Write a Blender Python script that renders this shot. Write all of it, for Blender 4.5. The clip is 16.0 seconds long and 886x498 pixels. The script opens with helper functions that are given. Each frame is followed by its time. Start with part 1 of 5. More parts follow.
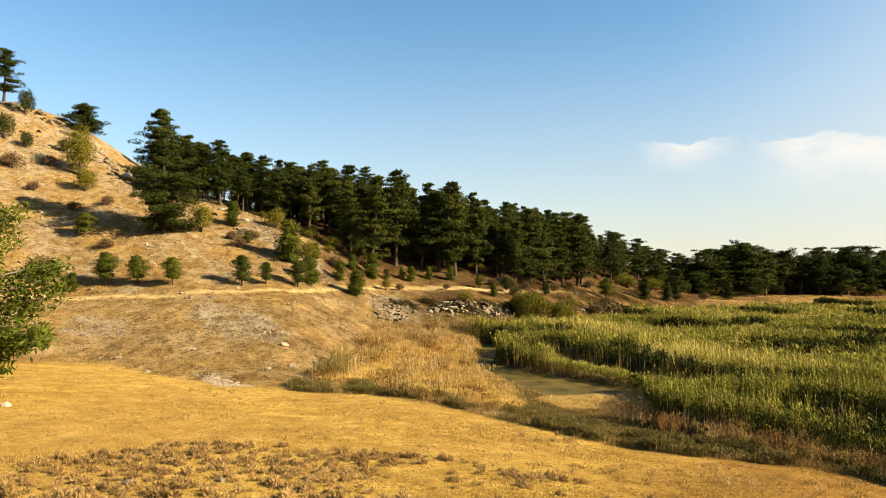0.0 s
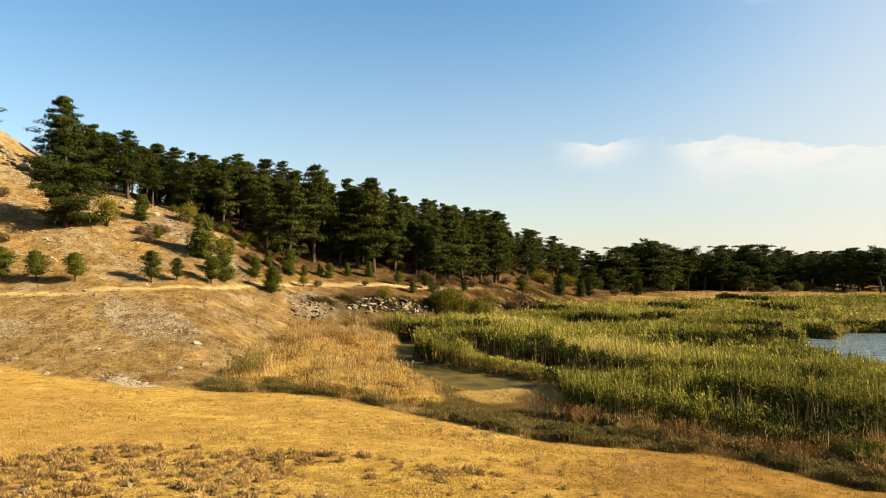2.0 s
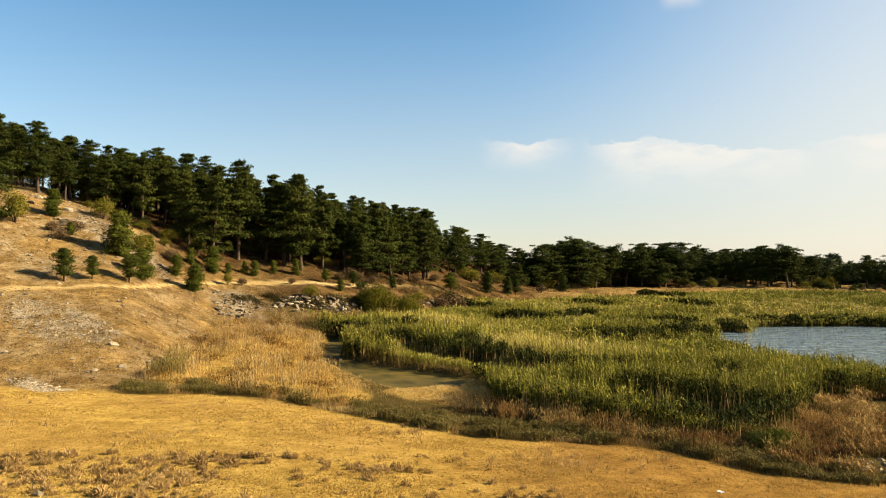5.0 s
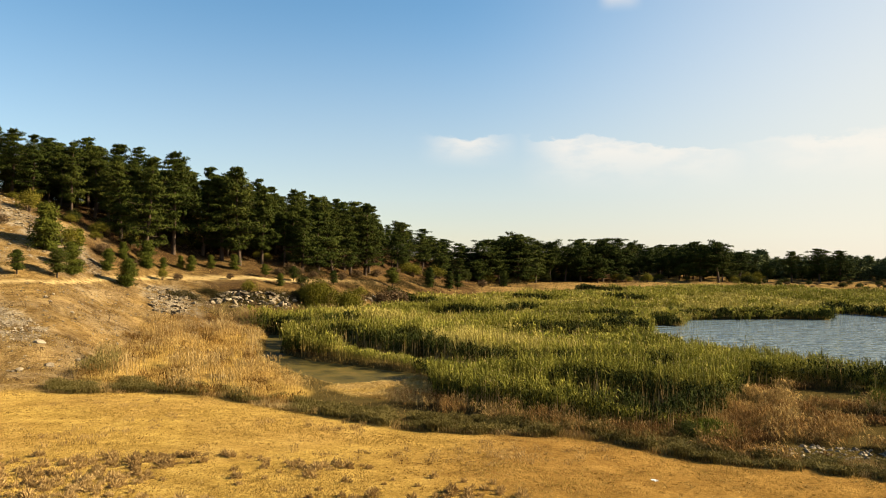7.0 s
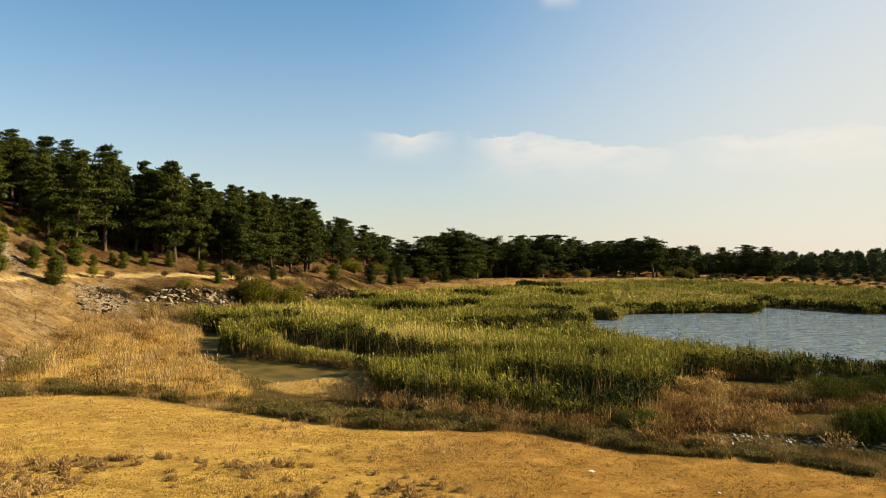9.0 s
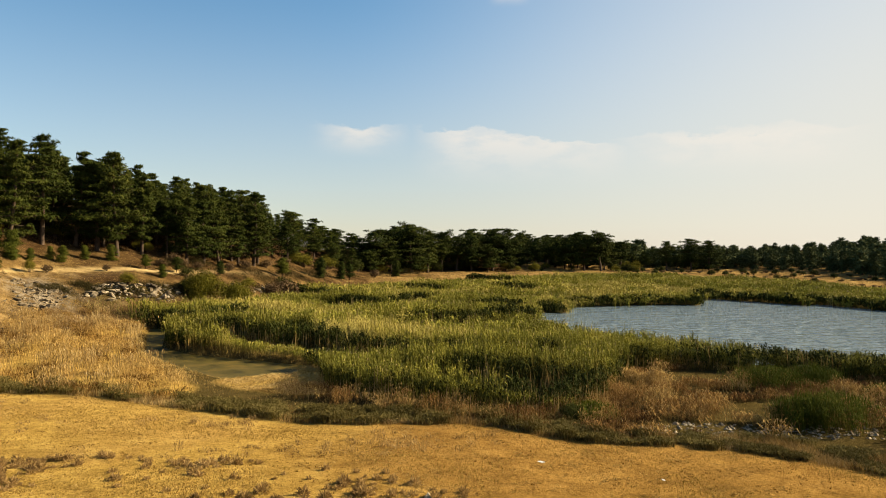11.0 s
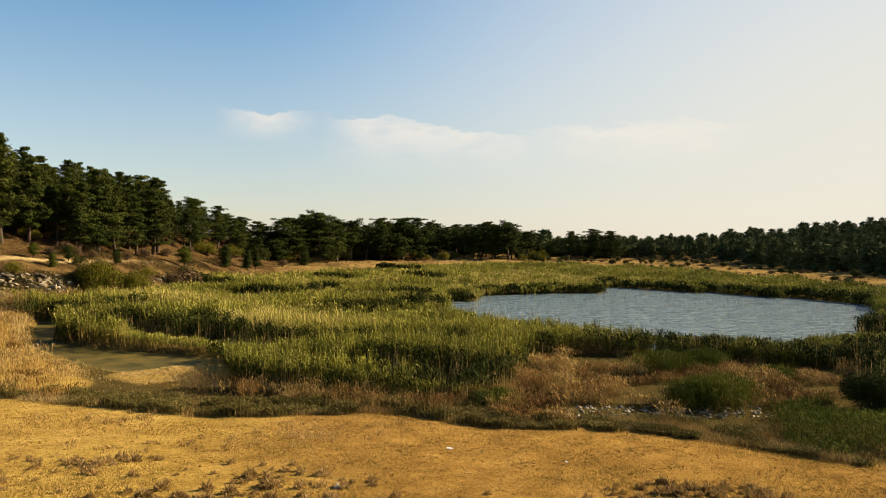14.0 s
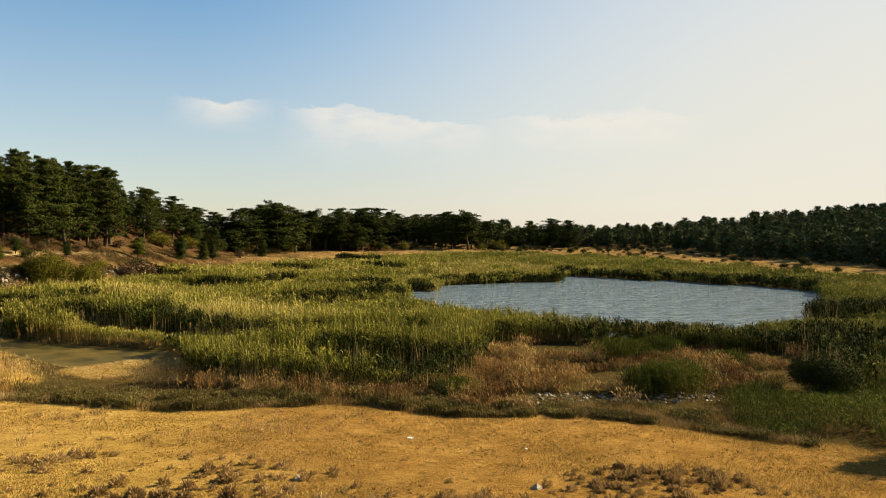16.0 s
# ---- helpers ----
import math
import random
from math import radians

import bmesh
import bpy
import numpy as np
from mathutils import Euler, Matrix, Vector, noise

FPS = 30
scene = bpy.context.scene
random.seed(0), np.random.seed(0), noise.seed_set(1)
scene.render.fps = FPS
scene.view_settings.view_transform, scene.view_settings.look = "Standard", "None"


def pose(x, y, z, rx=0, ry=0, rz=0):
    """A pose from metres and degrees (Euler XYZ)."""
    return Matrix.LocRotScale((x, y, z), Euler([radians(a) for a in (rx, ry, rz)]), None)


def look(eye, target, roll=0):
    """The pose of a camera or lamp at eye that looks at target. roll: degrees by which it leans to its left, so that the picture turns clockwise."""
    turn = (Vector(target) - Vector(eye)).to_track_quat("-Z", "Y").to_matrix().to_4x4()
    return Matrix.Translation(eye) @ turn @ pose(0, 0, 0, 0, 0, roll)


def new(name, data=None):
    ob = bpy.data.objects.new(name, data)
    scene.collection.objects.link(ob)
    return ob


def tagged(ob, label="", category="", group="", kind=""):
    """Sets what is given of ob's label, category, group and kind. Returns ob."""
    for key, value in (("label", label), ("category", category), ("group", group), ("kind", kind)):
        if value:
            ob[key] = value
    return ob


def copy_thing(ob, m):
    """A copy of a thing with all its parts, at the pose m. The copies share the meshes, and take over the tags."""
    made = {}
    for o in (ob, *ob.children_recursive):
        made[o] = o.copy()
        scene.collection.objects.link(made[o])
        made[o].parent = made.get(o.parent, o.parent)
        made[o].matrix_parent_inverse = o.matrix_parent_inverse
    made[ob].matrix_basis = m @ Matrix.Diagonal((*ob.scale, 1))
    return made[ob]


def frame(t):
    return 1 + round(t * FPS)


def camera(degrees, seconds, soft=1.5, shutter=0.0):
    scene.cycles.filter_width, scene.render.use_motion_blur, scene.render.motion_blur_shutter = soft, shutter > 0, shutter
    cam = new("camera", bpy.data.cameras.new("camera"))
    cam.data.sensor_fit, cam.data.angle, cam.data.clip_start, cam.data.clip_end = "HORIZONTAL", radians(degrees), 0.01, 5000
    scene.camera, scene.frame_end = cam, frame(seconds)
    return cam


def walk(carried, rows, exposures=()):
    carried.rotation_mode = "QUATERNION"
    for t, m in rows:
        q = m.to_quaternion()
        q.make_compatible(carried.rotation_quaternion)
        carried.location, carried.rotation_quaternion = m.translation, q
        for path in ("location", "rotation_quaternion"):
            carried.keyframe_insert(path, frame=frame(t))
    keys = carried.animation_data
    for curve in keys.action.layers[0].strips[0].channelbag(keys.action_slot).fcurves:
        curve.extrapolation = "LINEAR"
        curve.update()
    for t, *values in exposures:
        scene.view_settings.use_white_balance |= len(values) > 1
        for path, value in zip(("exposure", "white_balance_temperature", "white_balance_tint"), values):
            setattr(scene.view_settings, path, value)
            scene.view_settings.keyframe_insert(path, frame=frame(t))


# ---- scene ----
# ---- the camera: a slow turn to the right from one standpoint ----
EYE = (0.0, 0.0, 8.6)          # the lake's surface is at z = 0
TILT0 = 1.62
TURNS = [  # seconds, degrees to the right, pitch, roll
    (0.0, 0.00, 0.04, 0.02), (0.5, 1.12, -0.19, -0.06), (1.0, 3.12, -0.31, -0.05), (1.5, 4.68, -0.32, 0.02),
    (2.0, 6.52, -0.23, 0.12), (2.5, 7.79, -0.22, 0.18), (3.0, 8.56, -0.04, 0.02), (3.5, 9.25, -0.05, -0.07),
    (4.0, 10.42, -0.24, 0.00), (6.5, 15.41, -0.65, 0.06), (7.0, 16.96, -0.82, 0.13), (7.5, 17.92, -1.05, 0.11),
    (8.0, 19.25, -1.12, 0.10), (8.5, 20.87, -1.13, 0.03), (9.0, 21.66, -1.11, 0.02), (11.5, 26.61, -1.79, 0.03),
    (12.0, 27.60, -1.92, 0.02), (12.5, 29.11, -1.97, -0.05), (13.0, 30.27, -2.06, -0.07), (13.5, 31.63, -2.26, 0.03),
    (14.0, 32.89, -2.48, 0.26), (14.5, 34.15, -2.76, 0.34), (15.0, 35.11, -2.99, 0.27), (15.5, 35.86, -3.18, 0.14),
    (16.0, 36.13, -3.28, 0.02),
]


def gaze(az, pitch, roll):
    a, p = radians(az), radians(pitch + TILT0)
    aim = Vector((math.sin(a) * math.cos(p), math.cos(a) * math.cos(p), math.sin(p)))
    return look(EYE, Vector(EYE) + 50 * aim, roll)


cam = camera(63.9, 16.0, soft=0.5)
walk(cam, [(t, gaze(a, p, r)) for t, a, p, r in TURNS], [(0.0, 2.0), (4.0, 1.90), (7.5, 1.88), (9.0, 1.73), (16.0, 1.73)])
# ---- daylight ----
SUN_AZ, SUN_EL = 103.0, 27.0
world = bpy.data.worlds.new("sky")
scene.world = world
world.use_nodes = True
wn, wl = world.node_tree.nodes, world.node_tree.links
wn.clear()
sky = wn.new("ShaderNodeTexSky")
sky.sky_type, sky.sun_disc = "NISHITA", False
sky.sun_elevation, sky.sun_rotation = radians(SUN_EL), radians(SUN_AZ)
sky.air_density, sky.dust_density, sky.ozone_density, sky.altitude = 1.0, 0.6, 0.3, 900
w_out, w_bg = wn.new("ShaderNodeOutputWorld"), wn.new("ShaderNodeBackground")
w_bg.inputs["Strength"].default_value = 0.052
wl.new(w_bg.outputs[0], w_out.inputs[0])


def wmath(op, a, b=None, c=None):
    n = wn.new("ShaderNodeMath")
    n.operation = op
    for i, v in enumerate((a, b, c)):
        if v is None:
            continue
        if isinstance(v, (int, float)):
            n.inputs[i].default_value = v
        else:
            wl.new(v, n.inputs[i])
    return n.outputs[0]


def wrange(v, a, b, lo=0.0, hi=1.0):
    n = wn.new("ShaderNodeMapRange")
    n.interpolation_type = "SMOOTHSTEP"
    wl.new(v, n.inputs[0])
    for i, k in enumerate((a, b, lo, hi)):
        n.inputs[i + 1].default_value = k
    return n.outputs[0]


# a low bank of cloud and one small puff, in bearing and elevation (radians)
tc, sep = wn.new("ShaderNodeTexCoord"), wn.new("ShaderNodeSeparateXYZ")
wl.new(tc.outputs["Generated"], sep.inputs[0])
bearing = wmath("ARCTAN2", sep.outputs[0], sep.outputs[1])
height = wmath("ARCSINE", sep.outputs[2])
flat = wn.new("ShaderNodeCombineXYZ")
wl.new(wmath("MULTIPLY", bearing, 17.0), flat.inputs[0])
wl.new(wmath("MULTIPLY", height, 40.0), flat.inputs[1])
puffs = wn.new("ShaderNodeTexNoise")
puffs.inputs["Scale"].default_value, puffs.inputs["Detail"].default_value, puffs.inputs["Roughness"].default_value = 1.0, 6.0, 0.55
wl.new(flat.outputs[0], puffs.inputs["Vector"])


def bank(b0, b1, e0, e1, soft, lift, drop=0.0):
    """A cloud between bearings b0 and b1 and elevations e0 and e1 (degrees), ragged above; drop: how its top sinks to the right."""
    side = wmath("MULTIPLY", wrange(bearing, radians(b0), radians(b0 + soft)), wrange(bearing, radians(b1), radians(b1 - soft)))
    ragged = wmath("ADD", wmath("ADD", height, wmath("MULTIPLY", wmath("SUBTRACT", bearing, radians(b0)), drop)), wmath("MULTIPLY", wmath("SUBTRACT", puffs.outputs[0], 0.5), lift))
    body = wmath("MULTIPLY", wrange(ragged, radians(e1), radians(e1 - 0.35)), wrange(height, radians(e0), radians(e1 - 0.3)))
    return wmath("MULTIPLY", wmath("MULTIPLY", side, body), wrange(puffs.outputs[0], 0.32, 0.6, 0.5, 1.0))


# warm haze, low down and towards the sun
hue = wn.new("ShaderNodeHueSaturation")
hue.inputs["Hue"].default_value = 0.491
hue.inputs["Saturation"].default_value, hue.inputs["Value"].default_value = 1.25, 0.95
wl.new(sky.outputs[0], hue.inputs["Color"])
facing = wmath("COSINE", wmath("SUBTRACT", bearing, radians(SUN_AZ)))
low = wmath("MULTIPLY", wrange(height, radians(21), radians(1)), wrange(facing, -1.1, 0.45, 0.22, 0.7))
sunward = wmath("MULTIPLY", wrange(facing, 0.05, 0.86), wrange(height, radians(50), radians(8)))


def blend(fac, a, colour):
    n = wn.new("ShaderNodeMix")
    n.data_type = "RGBA"
    wl.new(fac, n.inputs[0])
    wl.new(a, n.inputs[6])
    n.inputs[7].default_value = (*colour, 1)
    return n.outputs[2]


hazy = blend(low, hue.outputs[0], (3.18, 3.07, 2.84))
hazy = blend(wmath("MULTIPLY", sunward, 0.85), hazy, (4.95, 4.6, 3.9))
cloud = wmath("MAXIMUM", wmath("MULTIPLY", bank(14.4, 23.6, 7.0, 9.9, 4.5, 0.04, 0.0), 0.66), wmath("MULTIPLY", bank(22.6, 42.0, 4.5, 10.2, 5.0, 0.05, 0.12), 0.76))
cloud = wmath("MAXIMUM", cloud, wmath("MULTIPLY", bank(38.0, 58.0, 5.0, 8.9, 6.0, 0.05), 0.5))
cloud = wmath("MAXIMUM", cloud, wmath("MULTIPLY", bank(29.0, 33.0, 18.6, 20.4, 1.4, 0.05), 0.45))
wl.new(blend(cloud, hazy, (5.6, 5.05, 4.4)), w_bg.inputs[0])

sun = new("sun", bpy.data.lights.new("sun", "SUN"))
sun.data.energy, sun.data.angle, sun.data.color = 5.0, radians(0.6), (1.0, 0.808, 0.535)
_a, _e = radians(SUN_AZ), radians(SUN_EL)
sun.matrix_world = look((100 * math.sin(_a) * math.cos(_e), 100 * math.cos(_a) * math.cos(_e), 100 * math.sin(_e)), (0, 0, 0))
# ---- materials ----
def blank(name, rough=0.9, spec=0.2):
    m = bpy.data.materials.new(name)
    m.use_nodes = True
    b = m.node_tree.nodes["Principled BSDF"]
    b.inputs["Roughness"].default_value = rough
    b.inputs["Specular IOR Level"].default_value = spec
    return m, m.node_tree.nodes, m.node_tree.links, b


def ramp_of(nodes, stops):
    r = nodes.new("ShaderNodeValToRGB")
    while len(r.color_ramp.elements) < len(stops):
        r.color_ramp.elements.new(0.5)
    for el, (p, c) in zip(r.color_ramp.elements, stops):
        el.position, el.color = p, (*c, 1)
    return r


def noise_of(nodes, links, scale, detail=4.0, rough=0.55, vec=None):
    n = nodes.new("ShaderNodeTexNoise")
    n.inputs["Scale"].default_value, n.inputs["Detail"].default_value, n.inputs["Roughness"].default_value = scale, detail, rough
    if vec is None:
        g = nodes.new("ShaderNodeNewGeometry")
        vec = g.outputs["Position"]
    links.new(vec, n.inputs["Vector"])
    return n.outputs[0]


def mix_of(nodes, links, fac, a, b, how="MIX"):
    n = nodes.new("ShaderNodeMix")
    n.data_type, n.blend_type = "RGBA", how
    for sock, v in ((0, fac), (6, a), (7, b)):
        if isinstance(v, (int, float)):
            n.inputs[sock].default_value = v
        elif isinstance(v, tuple):
            n.inputs[sock].default_value = (*v, 1)
        else:
            links.new(v, n.inputs[sock])
    return n.outputs[2]


def calc(nodes, links, op, a, b):
    n = nodes.new("ShaderNodeMath")
    n.operation, n.use_clamp = op, op in ("MULTIPLY_ADD",)
    for i, v in enumerate((a, b)):
        if isinstance(v, (int, float)):
            n.inputs[i].default_value = v
        else:
            links.new(v, n.inputs[i])
    return n.outputs[0]


def attr_of(nodes, name):
    n = nodes.new("ShaderNodeAttribute")
    n.attribute_name = name
    return n.outputs["Fac"]


def bump_on(nodes, links, b, h, strength, dist):
    n = nodes.new("ShaderNodeBump")
    n.inputs["Strength"].default_value, n.inputs["Distance"].default_value = strength, dist
    links.new(h, n.inputs["Height"])
    links.new(n.outputs[0], b.inputs["Normal"])


def leafy(name, stops, patch=0.12, thin=0.3, warm=None, tip=None, drift_by=1.1, tone=0.0, plume=None):
    """Leaves, needles or blades: each of its own shade, with drifts of colour over metres; tip: colour towards the top of a blade."""
    m, n, l, b = blank(name, 0.9, 0.03)
    g, o = n.new("ShaderNodeNewGeometry"), n.new("ShaderNodeObjectInfo")
    drift = noise_of(n, l, patch, 3.0)
    v = calc(n, l, "ADD", calc(n, l, "MULTIPLY", g.outputs["Random Per Island"], 0.45), calc(n, l, "MULTIPLY", o.outputs["Random"], 0.22))
    v = calc(n, l, "ADD", v, calc(n, l, "MULTIPLY", calc(n, l, "SUBTRACT", drift, 0.36), drift_by))
    if tone:
        v = calc(n, l, "ADD", v, calc(n, l, "MULTIPLY", calc(n, l, "SUBTRACT", attr_of(n, "tone"), 0.5), tone))
    r = ramp_of(n, stops)
    l.new(v, r.inputs[0])
    col = r.outputs[0]
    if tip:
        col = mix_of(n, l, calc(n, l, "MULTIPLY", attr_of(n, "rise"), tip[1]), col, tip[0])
    if warm:
        col = mix_of(n, l, calc(n, l, "MULTIPLY", attr_of(n, "dry"), 1.0), col, warm)
    if plume:
        col = mix_of(n, l, attr_of(n, "plume"), col, plume)
    l.new(col, b.inputs["Base Color"])
    t, mx = n.new("ShaderNodeBsdfTranslucent"), n.new("ShaderNodeMixShader")
    l.new(col, t.inputs[0])
    mx.inputs[0].default_value = thin
    l.new(b.outputs[0], mx.inputs[1])
    l.new(t.outputs[0], mx.inputs[2])
    l.new(mx.outputs[0], n["Material Output"].inputs[0])
    return m


def rocky(name, stops, scale=1.6):
    m, n, l, b = blank(name, 0.95, 0.1)
    o = n.new("ShaderNodeObjectInfo")
    g = n.new("ShaderNodeNewGeometry")
    r = ramp_of(n, stops)
    v = calc(n, l, "ADD", noise_of(n, l, scale, 6.0, 0.65), calc(n, l, "MULTIPLY", calc(n, l, "SUBTRACT", o.outputs["Random"], 0.5), 0.3))
    v = calc(n, l, "ADD", v, calc(n, l, "MULTIPLY", calc(n, l, "SUBTRACT", g.outputs["Random Per Island"], 0.5), 0.3))
    l.new(v, r.inputs[0])
    l.new(r.outputs[0], b.inputs["Base Color"])
    bump_on(n, l, b, noise_of(n, l, scale * 5, 6.0, 0.7), 0.6, 0.08)
    return m


def barky(name, a, c):
    m, n, l, b = blank(name, 0.95, 0.15)
    tc = n.new("ShaderNodeTexCoord")
    mp = n.new("ShaderNodeMapping")
    mp.inputs["Scale"].default_value = (9, 9, 1.6)
    l.new(tc.outputs["Object"], mp.inputs[0])
    v = noise_of(n, l, 1.0, 6.0, 0.7, mp.outputs[0])
    r = ramp_of(n, [(0.3, a), (0.7, c)])
    l.new(v, r.inputs[0])
    l.new(r.outputs[0], b.inputs["Base Color"])
    bump_on(n, l, b, v, 0.8, 0.05)
    return m


PINE = leafy("pine_needles", [(0.0, (0.0095, 0.0150, 0.0030)), (0.4, (0.0195, 0.0275, 0.0046)), (0.75, (0.039, 0.045, 0.0072)), (1.0, (0.072, 0.073, 0.013))], 0.08, 0.03)
# pine green made paler: the haze of distance is put into the colour
HAZYPINE = leafy("far_pine_needles", [(0.0, (0.022, 0.030, 0.012)), (0.5, (0.050, 0.060, 0.022)), (1.0, (0.090, 0.098, 0.036))], 0.08, 0.04)
YOUNG = leafy("young_pine_needles", [(0.0, (0.020, 0.028, 0.004)), (0.5, (0.044, 0.052, 0.007)), (1.0, (0.088, 0.086, 0.012))], 0.2, 0.1)
JUNIPER = leafy("juniper_scales", [(0.0, (0.0147, 0.0200, 0.0042)), (1.0, (0.0460, 0.0496, 0.0096))], 0.3, 0.04)
OLIVE = leafy("yellowing_leaves", [(0.0, (0.048, 0.0496, 0.0064)), (0.5, (0.1, 0.092, 0.0112)), (1.0, (0.16, 0.132, 0.0224))], 0.3, 0.2)
BROADLEAF = leafy("ash_leaves", [(0.0, (0.028, 0.0464, 0.0056)), (0.5, (0.06, 0.0784, 0.0088)), (1.0, (0.112, 0.12, 0.0176))], 0.4, 0.3)
BROWNTWIG = leafy("dry_twigs", [(0.0, (0.044, 0.0272, 0.0128)), (0.5, (0.084, 0.0552, 0.0272)), (1.0, (0.144, 0.1, 0.0512))], 0.3, 0.1)
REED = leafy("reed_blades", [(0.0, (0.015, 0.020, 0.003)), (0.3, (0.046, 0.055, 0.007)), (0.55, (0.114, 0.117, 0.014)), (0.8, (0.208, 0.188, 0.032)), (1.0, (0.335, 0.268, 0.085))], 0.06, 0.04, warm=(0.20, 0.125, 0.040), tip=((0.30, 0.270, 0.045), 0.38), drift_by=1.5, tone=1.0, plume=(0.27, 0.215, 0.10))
# darker copy of the reed green, with the shade of stand fronts in it
REEDSHADE = leafy("deep_green_reed_leaves", [(0.0, (0.010, 0.014, 0.003)), (0.5, (0.026, 0.032, 0.006)), (1.0, (0.062, 0.066, 0.013))], 0.2, 0.0)
DEADREED = leafy("dead_reed_blades", [(0.0, (0.062, 0.030, 0.010)), (0.4, (0.150, 0.080, 0.024)), (0.75, (0.245, 0.150, 0.045)), (1.0, (0.37, 0.25, 0.088))], 0.12, 0.08, tone=0.9, plume=(0.38, 0.27, 0.11))
STRAW = leafy("straw_blades", [(0.0, (0.192, 0.1184, 0.0272)), (0.5, (0.296, 0.192, 0.0464)), (1.0, (0.384, 0.272, 0.088))], 0.12, 0.2)
SCRUB = leafy("grey_scrub_leaves", [(0.0, (0.042, 0.034, 0.009)), (0.5, (0.106, 0.086, 0.025)), (1.0, (0.225, 0.178, 0.060))], 0.35, 0.08)
DRYREED = leafy("bleached_reed_blades", [(0.0, (0.136, 0.084, 0.0256)), (0.5, (0.24, 0.16, 0.0576)), (1.0, (0.352, 0.264, 0.12))], 0.2, 0.15, tone=0.5, plume=(0.42, 0.33, 0.17))
CUSHION = leafy("dry_cushion_twigs", [(0.0, (0.10, 0.060, 0.022)), (0.4, (0.22, 0.140, 0.052)), (0.7, (0.34, 0.230, 0.090)), (1.0, (0.45, 0.33, 0.15))], 0.3, 0.25)
SLOPEGRASS = leafy("tan_grass_blades", [(0.0, (0.15, 0.10, 0.031)), (0.5, (0.27, 0.185, 0.060)), (1.0, (0.40, 0.29, 0.115))], 0.25, 0.15)
SEDGE = leafy("sedge_blades", [(0.0, (0.0176, 0.0258, 0.0032)), (0.5, (0.044, 0.056, 0.0060)), (1.0, (0.120, 0.125, 0.0180))], 0.2, 0.12)
RUSTGRASS = leafy("golden_dry_blades", [(0.0, (0.0616, 0.0302, 0.0072)), (0.35, (0.1584, 0.0840, 0.0200)), (0.65, (0.2816, 0.1764, 0.0480)), (1.0, (0.4048, 0.2856, 0.1040))], 0.25, 0.15, tone=1.1)
THICKET = leafy("thicket_twigs", [(0.0, (0.012, 0.011, 0.004)), (0.5, (0.030, 0.025, 0.008)), (1.0, (0.062, 0.050, 0.018))], 0.15, 0.05)
WILLOW = leafy("willow_leaves", [(0.0, (0.030, 0.033, 0.004)), (0.5, (0.075, 0.070, 0.008)), (1.0, (0.14, 0.115, 0.017))], 0.3, 0.12)
LIMESTONE = rocky("limestone", [(0.25, (0.0550, 0.0426, 0.0276)), (0.5, (0.1650, 0.1331, 0.0874)), (0.8, (0.3080, 0.2600, 0.1822))])
DARKSTONE = rocky("weathered_limestone", [(0.25, (0.0158, 0.0122, 0.0074)), (0.5, (0.0684, 0.0530, 0.0335)), (0.8, (0.1944, 0.1564, 0.1023))])
BARK = barky("pine_bark", (0.022, 0.016, 0.011), (0.085, 0.058, 0.038))
PALEBARK = barky("grey_bark", (0.10, 0.085, 0.065), (0.26, 0.22, 0.17))


